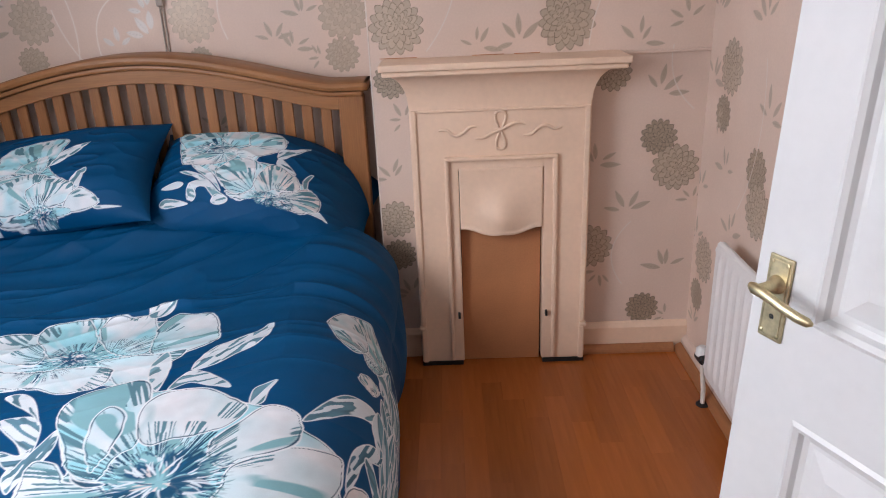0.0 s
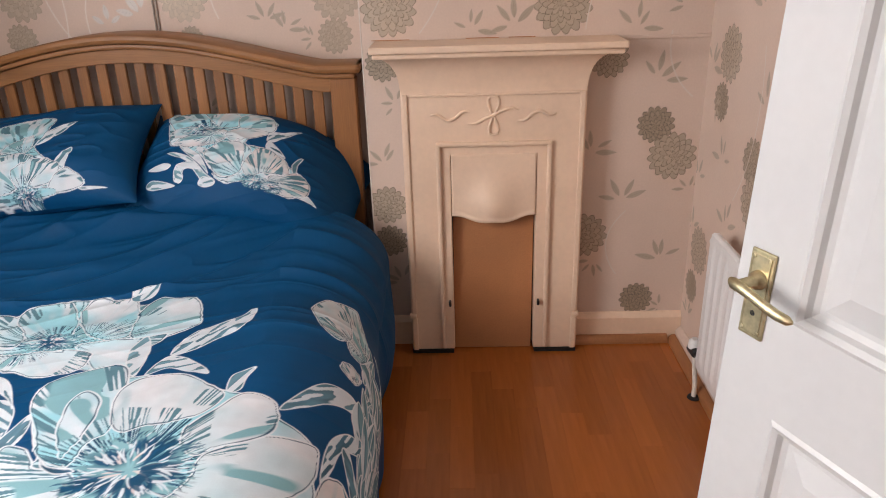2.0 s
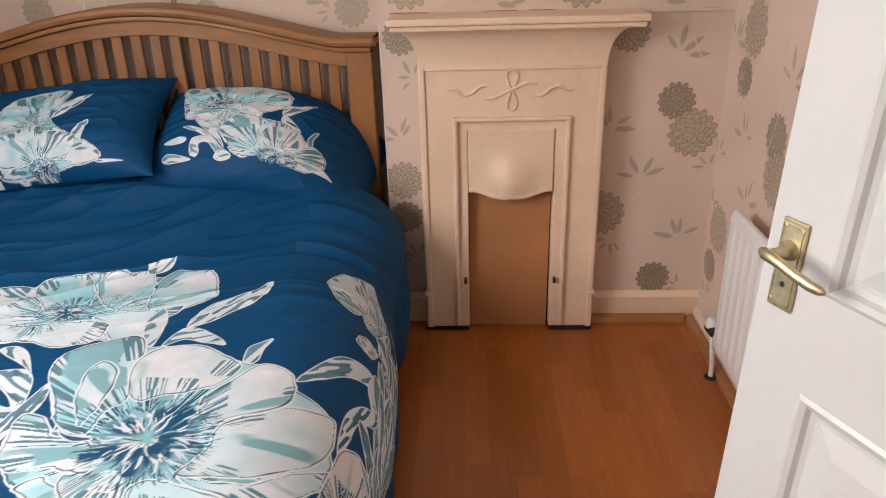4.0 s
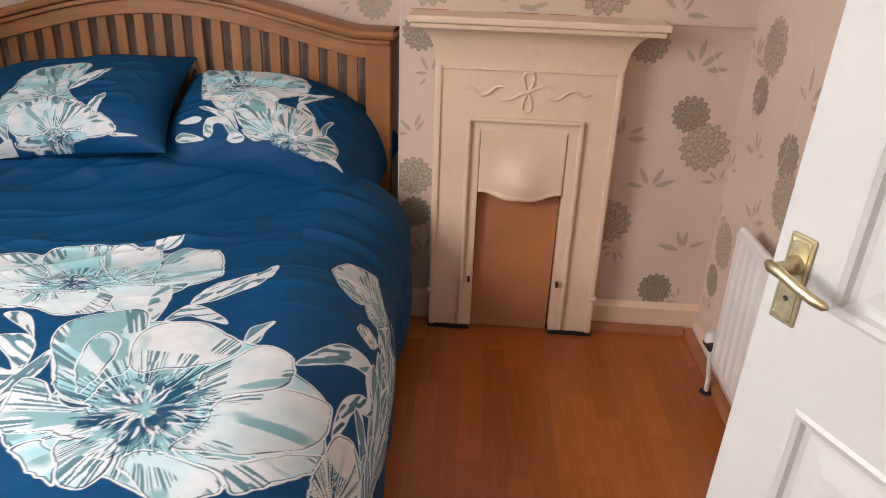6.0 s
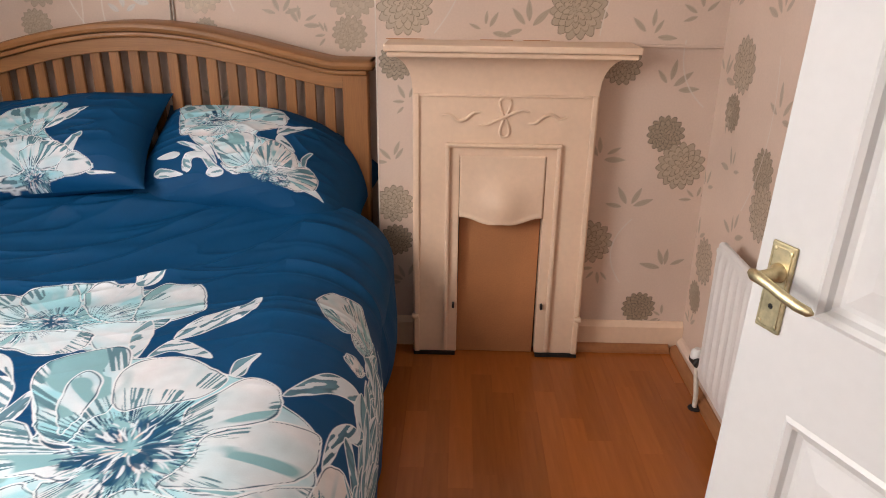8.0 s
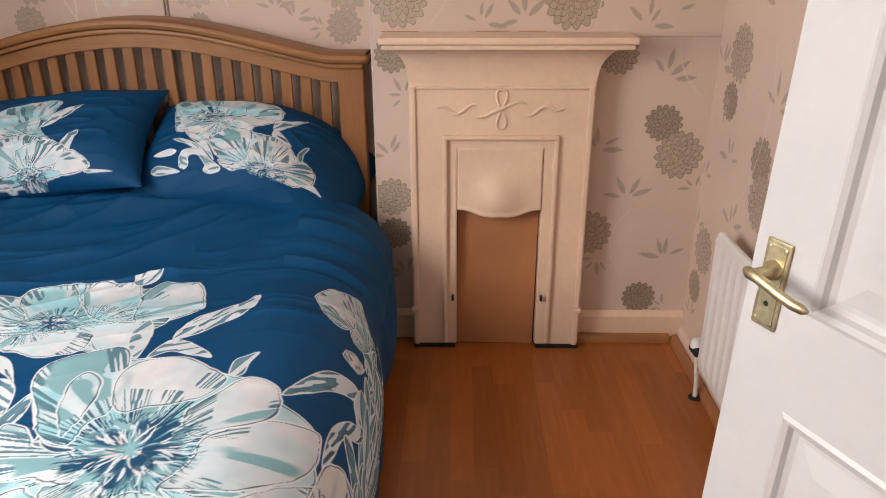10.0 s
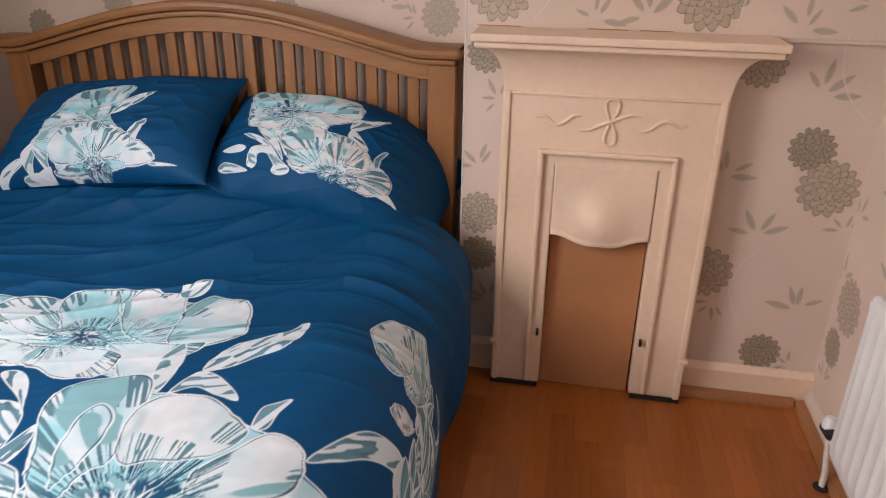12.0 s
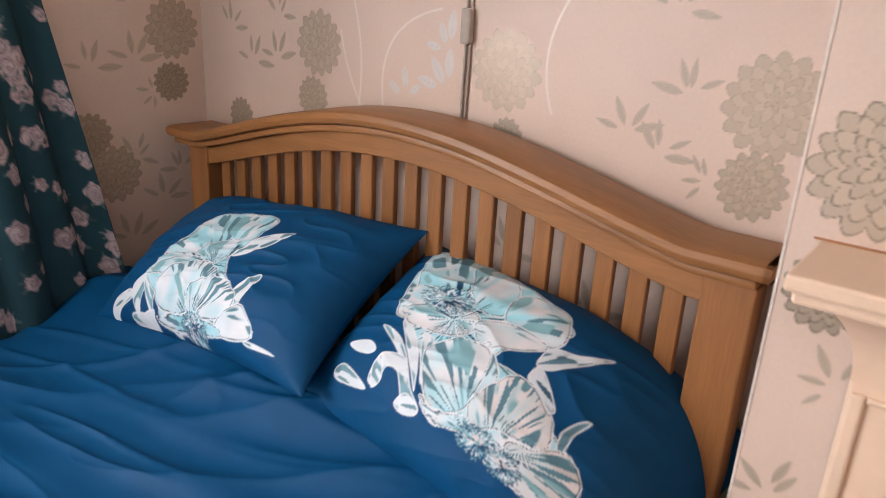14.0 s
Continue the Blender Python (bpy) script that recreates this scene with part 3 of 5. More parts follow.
def bed():
    bd = root("bed", (-0.93, 1.55, 0), "light oak king-size bed with arched slatted headboard", "bed")
    xs = [-1.70 + k * 0.02 for k in range(80)]
    xs = [x for x in xs if x < -0.137] + [-0.137]
    def band(x0, x1, top, low, y0, y1, bev):
        xx = [x for x in xs if x0 <= x <= x1]
        pts = [(x, crown(x) + top) for x in xx] + [(x, crown(x) + low) for x in reversed(xx)]
        return extrude_outline(pts, "y", y0, y1, bev)
    part("cap", band(-1.70, -0.137, 0.0, -0.030, 2.500, 2.655, 0.014), M_OAK, bd, "rounded oak cap", smooth=True)
    part("cap_moulding", band(-1.68, -0.145, -0.0305, -0.046, 2.516, 2.62, 0.005), M_OAK, bd, smooth=True)
    part("arched_rail", band(-1.62, -0.165, -0.0465, -0.092, 2.535, 2.585, 0.003), M_OAK, bd)
    for x0, x1 in ((-1.632, -1.552), (-0.243, -0.160)):
        part("post", box(x0, x1, 2.530, 2.592, 0.0, crown(x0) - 0.047 + (0.01 if x0 < -1 else 0.0), 0.004), M_OAKV, bd)
    part("lower_rail", box(-1.552, -0.243, 2.540, 2.580, 0.30, 0.42, 0.003), M_OAK, bd)
    for k in range(20):
        x = -1.504 + k * 0.0639
        part("slat", box(x - 0.0175, x + 0.0175, 2.552, 2.568, 0.42, crown(x) - 0.080, 0.002, 1), M_OAKV, bd)
    for x0, x1 in ((-1.665, -1.635), (-0.215, -0.185)):
        part("side_rail", box(x0, x1, 0.50, 2.53, 0.18, 0.30, 0.004), M_OAK, bd)
    part("foot_rail", box(-1.665, -0.185, 0.47, 0.50, 0.14, 0.32, 0.004), M_OAK, bd)
    for x in (-1.63, -0.22):
        part("leg", box(x - 0.03, x + 0.03, 0.475, 0.535, 0.0, 0.18, 0.004), M_OAKV, bd)
    part("slat_base", box(-1.634, -0.216, 0.505, 2.525, 0.20, 0.225), M_OAK, bd)
    return bd


bed()
tagged(part("mattress", box(-1.66, -0.19, 0.51, 2.52, 0.226, 0.440, 0.04, 3), M_SHEET, smooth=True), "off-white mattress on the bed base", "mattress")

NAVY = np.array((0.0006, 0.062, 0.172))
PETAL, AQUA, INK, BLUSH = np.array((0.73, 0.79, 0.84)), np.array((0.34, 0.66, 0.74)), np.array((0.006, 0.046, 0.095)), np.array((0.78, 0.68, 0.66))


def outline_depth(pr, pts, pad=0.012):
    """How deep each near point of the cloth lies inside a smooth closed outline through pts, and those points."""
    p = np.array(pts)
    c, r = (p.min(0) + p.max(0)) / 2, (p.max(0) - p.min(0)).max() / 2 + pad
    ii = pr.near(c[0], c[1], r)
    if ii is None:
        return None, None
    t = np.linspace(0, 1, 7)[:-1, None]
    line = []
    n = len(p)
    for k in range(n):
        a, b, d, e = p[k - 1], p[k], p[(k + 1) % n], p[(k + 2) % n]
        line.append(0.5 * (2 * b + (d - a) * t + (2 * a - 5 * b + 4 * d - e) * t * t + (3 * b - 3 * d + e - a) * t ** 3))
    line = np.concatenate(line)
    q = np.stack((pr.U[ii], pr.V[ii]), -1)
    far, wind = np.full(len(q), 9.0), np.zeros(len(q), dtype=bool)
    for a, b in zip(line, np.roll(line, -1, 0)):
        w = b - a
        h = np.clip(((q - a) @ w) / max(w @ w, 1e-12), 0, 1)
        far = np.minimum(far, np.hypot(*(q - a - h[:, None] * w).T))
        wind ^= ((a[1] > q[:, 1]) != (b[1] > q[:, 1])) & (q[:, 0] < w[0] * (q[:, 1] - a[1]) / (w[1] if abs(w[1]) > 1e-9 else 1e-9) + a[0])
    return ii, np.where(wind, far, -far)


RIM = np.array((0.80, 0.83, 0.86))


def petal(pr, base, pts, seed=0, aqua=0.5, blush=0.0, ink=1.0, fine=1.0):
    """A brush-drawn petal: pale, washed with aqua towards its base, inky veins, drawn outline and white rim."""
    ii, d = outline_depth(pr, pts)
    if ii is None:
        return
    x, y = pr.U[ii] - base[0], pr.V[ii] - base[1]
    rad, th = np.hypot(x, y), np.arctan2(y, x)
    reach = max(rad[d > 0].max(), 1e-3) if (d > 0).any() else 1.0
    t = rad / reach
    d = d + fine * (0.0030 * np.sin(th * 14 / fine ** 0.3 + seed) * (t > 0.5) + 0.004 * (hash_noise(th * 16 + 90, th * 0 + seed, seed) - 0.5))
    inside = d / 0.0020 + 0.5
    wash = np.clip(aqua * (1.25 - 1.1 * t) + 1.7 * aqua * (hash_noise(x * 17 / fine, y * 17 / fine, seed + 3) - 0.52), 0, 1)
    stripe = hash_noise(th * 9 + 40, t * 1.5, seed + 5)
    wash = np.clip(wash + aqua * np.clip((stripe - 0.55) * 2.5, 0, 1) * 0.7, 0, 1)
    pale = PETAL * (1 - blush) + BLUSH * blush
    col = pale[None, :] * (1 - wash[:, None]) + AQUA[None, :] * wash[:, None]
    pr.put(ii, inside, col * (0.95 + 0.08 * hash_noise(x * 60, y * 60, seed + 7))[:, None])
    # dry-brush shadow and fine veins that run out from the base
    patchy = np.clip((hash_noise(x * 13 / fine, y * 13 / fine, seed + 31) - 0.56) * 8, 0, 1)
    hair = hash_noise(th * (64 if fine > 0.6 else 26) + 70, t * 3.0, seed + 11)
    pr.put(ii, np.clip((hair - 0.52) * 5, 0, 1) * patchy * inside * 0.62 * ink, AQUA * 0.30 + INK * 0.7)
    pr.put(ii, np.clip((hair - 0.60) * 6, 0, 1) * np.clip(0.62 - 1.5 * t, 0, 1) * inside * ink, INK * 1.5)
    broad = np.clip((hash_noise(th * 7 + 20, t * 1.3, seed + 41) - 0.64) * 6, 0, 1) * np.clip((hash_noise(x * 15 / fine, y * 15 / fine, seed + 43) - 0.42) * 5, 0, 1)
    pr.put(ii, broad * inside * min(1.0, aqua * 1.3) * 0.34, AQUA * 0.68)
    # the pen line swells and thins; the rim shows where petals meet the ground
    wide = (0.0004 + 0.0024 * hash_noise(x * 30 / fine, y * 30 / fine, seed + 2) ** 1.6) * (0.55 + 0.45 * fine)
    pr.put(ii, (1.25 - np.abs(d - 0.0040 * fine) / wide) * 0.92 * ink, INK * 1.2)
    pr.put(ii, 1.15 - np.abs(d - 0.0004) / (0.0019 * (0.5 + 0.5 * fine)), RIM)


def frond(pr, pts, seed=0, light=0.35, fine=1.0):
    """A curling leaf drawn in ink, part of it pale, with a white rim; pts run from its root round it."""
    ii, d = outline_depth(pr, pts)
    if ii is None:
        return
    p = np.array(pts)
    axis = p[len(p) // 2] - p[0]
    axis = axis / max(np.hypot(*axis), 1e-6)
    x, y = pr.U[ii] - p[0][0], pr.V[ii] - p[0][1]
    along, side = x * axis[0] + y * axis[1], -x * axis[1] + y * axis[0]
    inside = d / 0.0018 + 0.5
    tone = INK * 1.6 * (1 - light) + np.array((0.20, 0.36, 0.42)) * light
    pr.put(ii, inside, tone * (0.7 + 0.6 * hash_noise(along * 26, side * 150, seed))[:, None])
    pale = np.clip((hash_noise(along * 24 + 3, side * 130, seed + 2) - 0.50 + 0.3 * (light - 0.3)) * 5, 0, 1)
    pr.put(ii, pale * inside * 0.88, PETAL * 0.94)
    pr.put(ii, (1.15 - np.abs(d - 0.0006) / (0.0021 * (0.5 + 0.5 * fine))), RIM)


def blade(pr, u, v, turn, length, width, bend=0.3, seed=0, light=0.5):
    """A curling leaf with a white edge."""
    ii = pr.near(u + math.cos(turn) * length / 2, v + math.sin(turn) * length / 2, length * 0.75)
    if ii is None:
        return
    x, y = pr.local(ii, u, v, turn)
    t = np.clip(x / length, 0, 1)
    mid = bend * length * t * t - bend * length * 0.5 * t
    w = width * np.sin(np.pi * np.clip(t, 0.0, 1) ** 0.8) ** 0.75
    y = y - mid
    d = (w - np.abs(y)) * ((x > 0) & (x < length)) - 0.01 * ((x <= 0) | (x >= length))
    tone = INK * 1.5 * (1 - light) + np.array((0.22, 0.40, 0.46)) * light
    pr.put(ii, d / SOFT + 0.5, tone * (0.75 + 0.5 * hash_noise(x * 30, y * 120, seed))[:, None])
    half = np.clip((y / np.maximum(w, 1e-4) - 0.0) * 4, 0, 1) * (d > 0) * np.clip((hash_noise(x * 22, y * 90, seed + 2) - 0.36) * 5, 0, 1)
    pr.put(ii, half * 0.9, PETAL * 0.95)
    pr.put(ii, (1 - np.abs(y) / 0.0018) * (d > 0) * 0.8, INK)
    pr.put(ii, 1.1 - np.abs(d - 0.0004) / 0.0021, (0.80, 0.83, 0.85))


def stroke(pr, u, v, turn, length, width, bend, colour, squash=1.0, alpha=0.9):
    """One curved brush mark, thick in its middle."""
    ii = pr.near(u + math.cos(turn) * length / 2, v + math.sin(turn) * length / 2 * squash, length * 0.8)
    if ii is None:
        return
    x, y = pr.local(ii, u, v, turn, squash)
    t = np.clip(x / length, 0, 1)
    off = np.abs(y - bend * length * (t * t - 0.3 * t))
    w = width * np.sin(np.pi * np.clip(t * 0.9 + 0.08, 0, 1)) ** 0.6
    pr.put(ii, np.clip((w - off) / 0.0022 + 0.5, 0, 1) * (x > 0) * (x < length) * alpha, colour)


def heart(pr, u, v, r, seed=0, squash=0.7):
    """The flower's eye: a fringe of curling stamens round dark and pale brush marks."""
    rng = random.Random(seed + 700)
    ii = pr.near(u, v, r * 1.4)
    if ii is None:
        return
    x, y = pr.local(ii, u, v, 0.0, squash)
    rad, th = np.hypot(x, y), np.arctan2(y, x)
    edge = r * (0.66 + 0.42 * hash_noise(th * 7 + 50, rad * 0 + seed, seed))
    tone = hash_noise(x * 26, y * 26, seed + 21)
    pr.put(ii, (edge - rad) / 0.010 * 1.4, INK * 1.5 * (1 - np.clip(tone * 2.2 - 0.7, 0, 1))[:, None] + AQUA * 0.75 * np.clip(tone * 2.2 - 0.7, 0, 1)[:, None])
    def ring(count, near, far, length, width, tones):
        for k in range(count):
            a = (k + rng.random()) / count * math.tau
            q = r * rng.uniform(near, far)
            stroke(pr, u + math.cos(a) * q, v + math.sin(a) * q * squash, a + rng.uniform(-0.35, 0.35), r * length * rng.uniform(0.6, 1.3), max(0.0016, r * width * rng.uniform(0.6, 1.2)), rng.uniform(-0.5, 0.5),
                   tones[rng.randrange(len(tones))], squash)
    blue = INK * 1.4 + np.array((0.0, 0.02, 0.05))
    ring(56, 0.06, 0.40, 0.40, 0.030, (blue, PETAL, AQUA * 0.8, BLUSH, blue, BLUSH * 0.95, PETAL))
    ring(80, 0.34, 0.66, 0.30, 0.018, (blue, PETAL, AQUA * 0.8, blue, PETAL))
    for k in range(14):
        a = rng.uniform(-1.9, 0.5)
        stroke(pr, u + math.cos(a) * r * 0.18, v + math.sin(a) * r * 0.18 * squash, a, r * rng.uniform(0.20, 0.42), r * 0.055, rng.uniform(-0.3, 0.3), INK * 1.6, squash)
    ring(96, 0.70, 0.98, 0.20, 0.019, (blue, AQUA * 0.5, PETAL, blue, AQUA * 0.7))
    ring(70, 0.84, 1.06, 0.13, 0.013, (blue, INK, AQUA * 0.5))


def duvet_print(pr):
    # leaves and the bud at the edge
    frond(pr, [(-0.485, 1.571), (-0.469, 1.654), (-0.423, 1.701), (-0.378, 1.737), (-0.348, 1.78), (-0.338, 1.76), (-0.348, 1.683), (-0.401, 1.632), (-0.44, 1.591)], 1, 0.5)
    frond(pr, [(-0.203, 1.372), (-0.175, 1.441), (-0.137, 1.498), (-0.091, 1.51), (-0.053, 1.497), (-0.026, 1.444), (-0.068, 1.455), (-0.117, 1.437), (-0.16, 1.398)], 2, 0.5)
    frond(pr, [(-0.09, 1.217), (-0.097, 1.27), (-0.092, 1.339), (-0.067, 1.381), (-0.032, 1.396), (0.031, 1.384), (-0.025, 1.355), (-0.061, 1.33), (-0.073, 1.267)], 3, 0.3)
    frond(pr, [(-0.061, 1.333), (-0.043, 1.347), (-0.007, 1.299), (0.04, 1.266), (0.194, 1.327), (0.03, 1.161), (-0.013, 1.245)], 4, 0.5)
    frond(pr, [(-0.83, 1.39), (-0.78, 1.407), (-0.733, 1.379), (-0.703, 1.3), (-0.696, 1.252), (-0.748, 1.317)], 5, 0.5)
    frond(pr, [(-0.688, 1.359), (-0.66, 1.281), (-0.676, 1.188), (-0.685, 1.168), (-0.718, 1.219), (-0.703, 1.282)], 6, 0.5)
    frond(pr, [(-0.836, 1.498), (-0.79, 1.464), (-0.737, 1.379), (-0.775, 1.419), (-0.865, 1.481)], 7, 0.5)
    frond(pr, [(-0.311, 1.416), (-0.318, 1.474), (-0.297, 1.498), (-0.274, 1.512), (-0.283, 1.467), (-0.285, 1.425)], 8, 0.6)
    frond(pr, [(-0.769, 1.295), (-0.724, 1.279), (-0.709, 1.3), (-0.706, 1.235), (-0.736, 1.246)], 9, 0.4)
    petal(pr, (-0.055, 1.054), [(-0.104, 1.069), (-0.101, 1.173), (-0.083, 1.234), (-0.038, 1.255), (0.017, 1.228), (0.114, 1.244), (-0.002, 1.119), (-0.087, 1.042)], 10, 0.15, 0.9)
    # bloom seen from the side
    petal(pr, (-0.77, 1.614), [(-1.101, 1.719), (-1.01, 1.759), (-0.949, 1.768), (-0.87, 1.827), (-0.757, 1.846), (-0.65, 1.811), (-0.577, 1.847), (-0.505, 1.825), (-0.47, 1.715), (-0.521, 1.666), (-0.552, 1.606), (-0.553, 1.534), (-0.654, 1.515), (-0.835, 1.516), (-0.964, 1.517)], 50, 0.85, 0)
    petal(pr, (-0.776, 1.601), [(-1.06, 1.746), (-1.012, 1.764), (-0.949, 1.768), (-0.9, 1.722), (-0.856, 1.633), (-0.872, 1.604), (-0.936, 1.618), (-1.002, 1.657), (-1.076, 1.703)], 11, 0.45, 0)
    petal(pr, (-0.77, 1.614), [(-0.938, 1.751), (-0.934, 1.807), (-0.87, 1.831), (-0.829, 1.822), (-0.779, 1.745), (-0.751, 1.66), (-0.787, 1.621), (-0.838, 1.628), (-0.889, 1.684)], 12, 0.9, 0)
    petal(pr, (-0.706, 1.621), [(-0.779, 1.745), (-0.8, 1.823), (-0.759, 1.85), (-0.688, 1.845), (-0.648, 1.803), (-0.611, 1.721), (-0.612, 1.654), (-0.658, 1.635), (-0.719, 1.661)], 13, 0.8, 0)
    petal(pr, (-0.667, 1.625), [(-0.633, 1.767), (-0.619, 1.84), (-0.578, 1.853), (-0.504, 1.831), (-0.467, 1.715), (-0.505, 1.659), (-0.565, 1.636), (-0.609, 1.647)], 14, 0.75, 0)
    petal(pr, (-0.781, 1.636), [(-0.719, 1.62), (-0.595, 1.645), (-0.521, 1.666), (-0.549, 1.599), (-0.551, 1.529), (-0.631, 1.509), (-0.679, 1.574)], 15, 0.6, 0)
    petal(pr, (-0.838, 1.615), [(-1.009, 1.585), (-0.874, 1.583), (-0.787, 1.594), (-0.692, 1.594), (-0.662, 1.559), (-0.678, 1.514), (-0.742, 1.489), (-0.835, 1.516), (-0.964, 1.517)], 16, 0.3, 0.15)
    heart(pr, -0.792, 1.63, 0.074, 3, 0.42)
    frond(pr, [(-0.686, 1.838), (-0.693, 1.935), (-0.627, 1.939), (-0.625, 1.884), (-0.647, 1.842)], 17, 0.6)
    frond(pr, [(-0.567, 1.527), (-0.589, 1.601), (-0.568, 1.652), (-0.54, 1.594), (-0.531, 1.527), (-0.533, 1.482)], 18, 0.75)
    frond(pr, [(-0.51, 1.486), (-0.493, 1.558), (-0.457, 1.564), (-0.404, 1.528), (-0.371, 1.488), (-0.417, 1.496), (-0.469, 1.515)], 19, 0.6)
    # large open bloom
    petal(pr, (-0.415, 1.171), [(-0.697, 1.384), (-0.649, 1.505), (-0.541, 1.481), (-0.461, 1.481), (-0.339, 1.431), (-0.241, 1.399), (-0.201, 1.348), (-0.115, 1.288), (-0.105, 1.216), (-0.101, 1.161), (-0.157, 1.051), (-0.219, 1.012), (-0.295, 0.973), (-0.403, 1.015), (-0.474, 1), (-0.58, 1.057), (-0.655, 1.137), (-0.674, 1.244), (-0.595, 1.211)], 51, 0.7, 0.05)
    petal(pr, (-0.415, 1.171), [(-0.583, 1.057), (-0.547, 1.087), (-0.499, 1.054), (-0.469, 0.991), (-0.5, 1), (-0.55, 1.033)], 20, 0.75, 0)
    petal(pr, (-0.415, 1.171), [(-0.523, 1.091), (-0.482, 1.096), (-0.427, 1.101), (-0.407, 1.073), (-0.403, 1.026), (-0.422, 0.986), (-0.462, 0.994), (-0.491, 1.027)], 21, 0.5, 0.1)
    petal(pr, (-0.415, 1.171), [(-0.397, 1.048), (-0.378, 1.08), (-0.328, 1.075), (-0.266, 1.057), (-0.234, 1.038), (-0.217, 1.007), (-0.235, 0.988), (-0.292, 0.966), (-0.362, 1.012)], 22, 0.4, 0.15)
    petal(pr, (-0.415, 1.171), [(-0.325, 1.09), (-0.265, 1.078), (-0.201, 1.088), (-0.125, 1.151), (-0.096, 1.165), (-0.113, 1.107), (-0.155, 1.048), (-0.2, 1.009), (-0.215, 1.024), (-0.231, 1.043), (-0.258, 1.057), (-0.304, 1.07)], 23, 0.55, 0.1)
    petal(pr, (-0.415, 1.171), [(-0.658, 1.135), (-0.676, 1.2), (-0.678, 1.251), (-0.636, 1.245), (-0.602, 1.208), (-0.583, 1.193), (-0.523, 1.183), (-0.484, 1.141), (-0.482, 1.096), (-0.542, 1.102), (-0.58, 1.097), (-0.622, 1.101)], 24, 0.22, 0.05)
    petal(pr, (-0.415, 1.171), [(-0.63, 1.272), (-0.703, 1.383), (-0.704, 1.463), (-0.652, 1.511), (-0.577, 1.529), (-0.541, 1.481), (-0.514, 1.368), (-0.498, 1.294), (-0.524, 1.258), (-0.526, 1.202), (-0.544, 1.194), (-0.598, 1.219)], 25, 0.85, 0)
    petal(pr, (-0.415, 1.171), [(-0.602, 1.302), (-0.631, 1.389), (-0.607, 1.432), (-0.562, 1.391), (-0.542, 1.306), (-0.547, 1.249), (-0.556, 1.216)], 28, 0.9, 0)
    petal(pr, (-0.415, 1.171), [(-0.3, 1.215), (-0.265, 1.246), (-0.217, 1.279), (-0.159, 1.295), (-0.111, 1.296), (-0.101, 1.24), (-0.12, 1.177), (-0.159, 1.126), (-0.219, 1.091), (-0.286, 1.086), (-0.331, 1.096), (-0.303, 1.155)], 26, 0.3, 0.25)
    petal(pr, (-0.415, 1.171), [(-0.356, 1.295), (-0.321, 1.359), (-0.281, 1.415), (-0.238, 1.406), (-0.201, 1.367), (-0.195, 1.306), (-0.233, 1.264), (-0.282, 1.24), (-0.306, 1.218), (-0.338, 1.235)], 27, 0.4, 0.2)
    petal(pr, (-0.415, 1.171), [(-0.505, 1.312), (-0.536, 1.415), (-0.521, 1.475), (-0.465, 1.491), (-0.397, 1.474), (-0.342, 1.437), (-0.314, 1.397), (-0.339, 1.346), (-0.385, 1.318), (-0.435, 1.305), (-0.47, 1.288)], 29, 0.2, 0.25)
    heart(pr, -0.412, 1.177, 0.115, 5, 0.94)
    frond(pr, [(-0.588, 1.213), (-0.565, 1.195), (-0.526, 1.189), (-0.511, 1.18), (-0.544, 1.175), (-0.576, 1.192)], 30, 0.1)
    # half-open bud and the leaves that tumble from it over the edge
    rng = random.Random(19)
    for k in range(96):
        t = k / 95
        blade(pr, 0.075 * t - 0.03 + rng.uniform(-0.02, 0.14), 1.65 - 0.64 * t + rng.uniform(-0.03, 0.03), -1.25 + rng.uniform(-0.4, 0.4) + (3.1 if k % 3 == 0 else 0), rng.uniform(0.08, 0.17), rng.uniform(0.011, 0.024), rng.uniform(-0.5, 0.5), 40 + k, 0.65)
    petal(pr, (-0.044, 1.674), [(-0.177, 1.888), (-0.115, 1.913), (-0.091, 1.882), (-0.033, 1.74), (-0.06, 1.655), (-0.107, 1.684), (-0.124, 1.824)], 31, 0.4, 0.5, fine=0.7)
    petal(pr, (-0.068, 1.68), [(-0.22, 1.819), (-0.209, 1.872), (-0.177, 1.895), (-0.124, 1.862), (-0.1, 1.731), (-0.124, 1.69), (-0.163, 1.699), (-0.196, 1.747)], 32, 0.4, 0.35, fine=0.7)
    petal(pr, (-0.062, 1.557), [(-0.114, 1.588), (-0.094, 1.616), (-0.051, 1.588), (-0.069, 1.554)], 33, 0.2, 0.7, fine=0.6)


TOP = 0.464


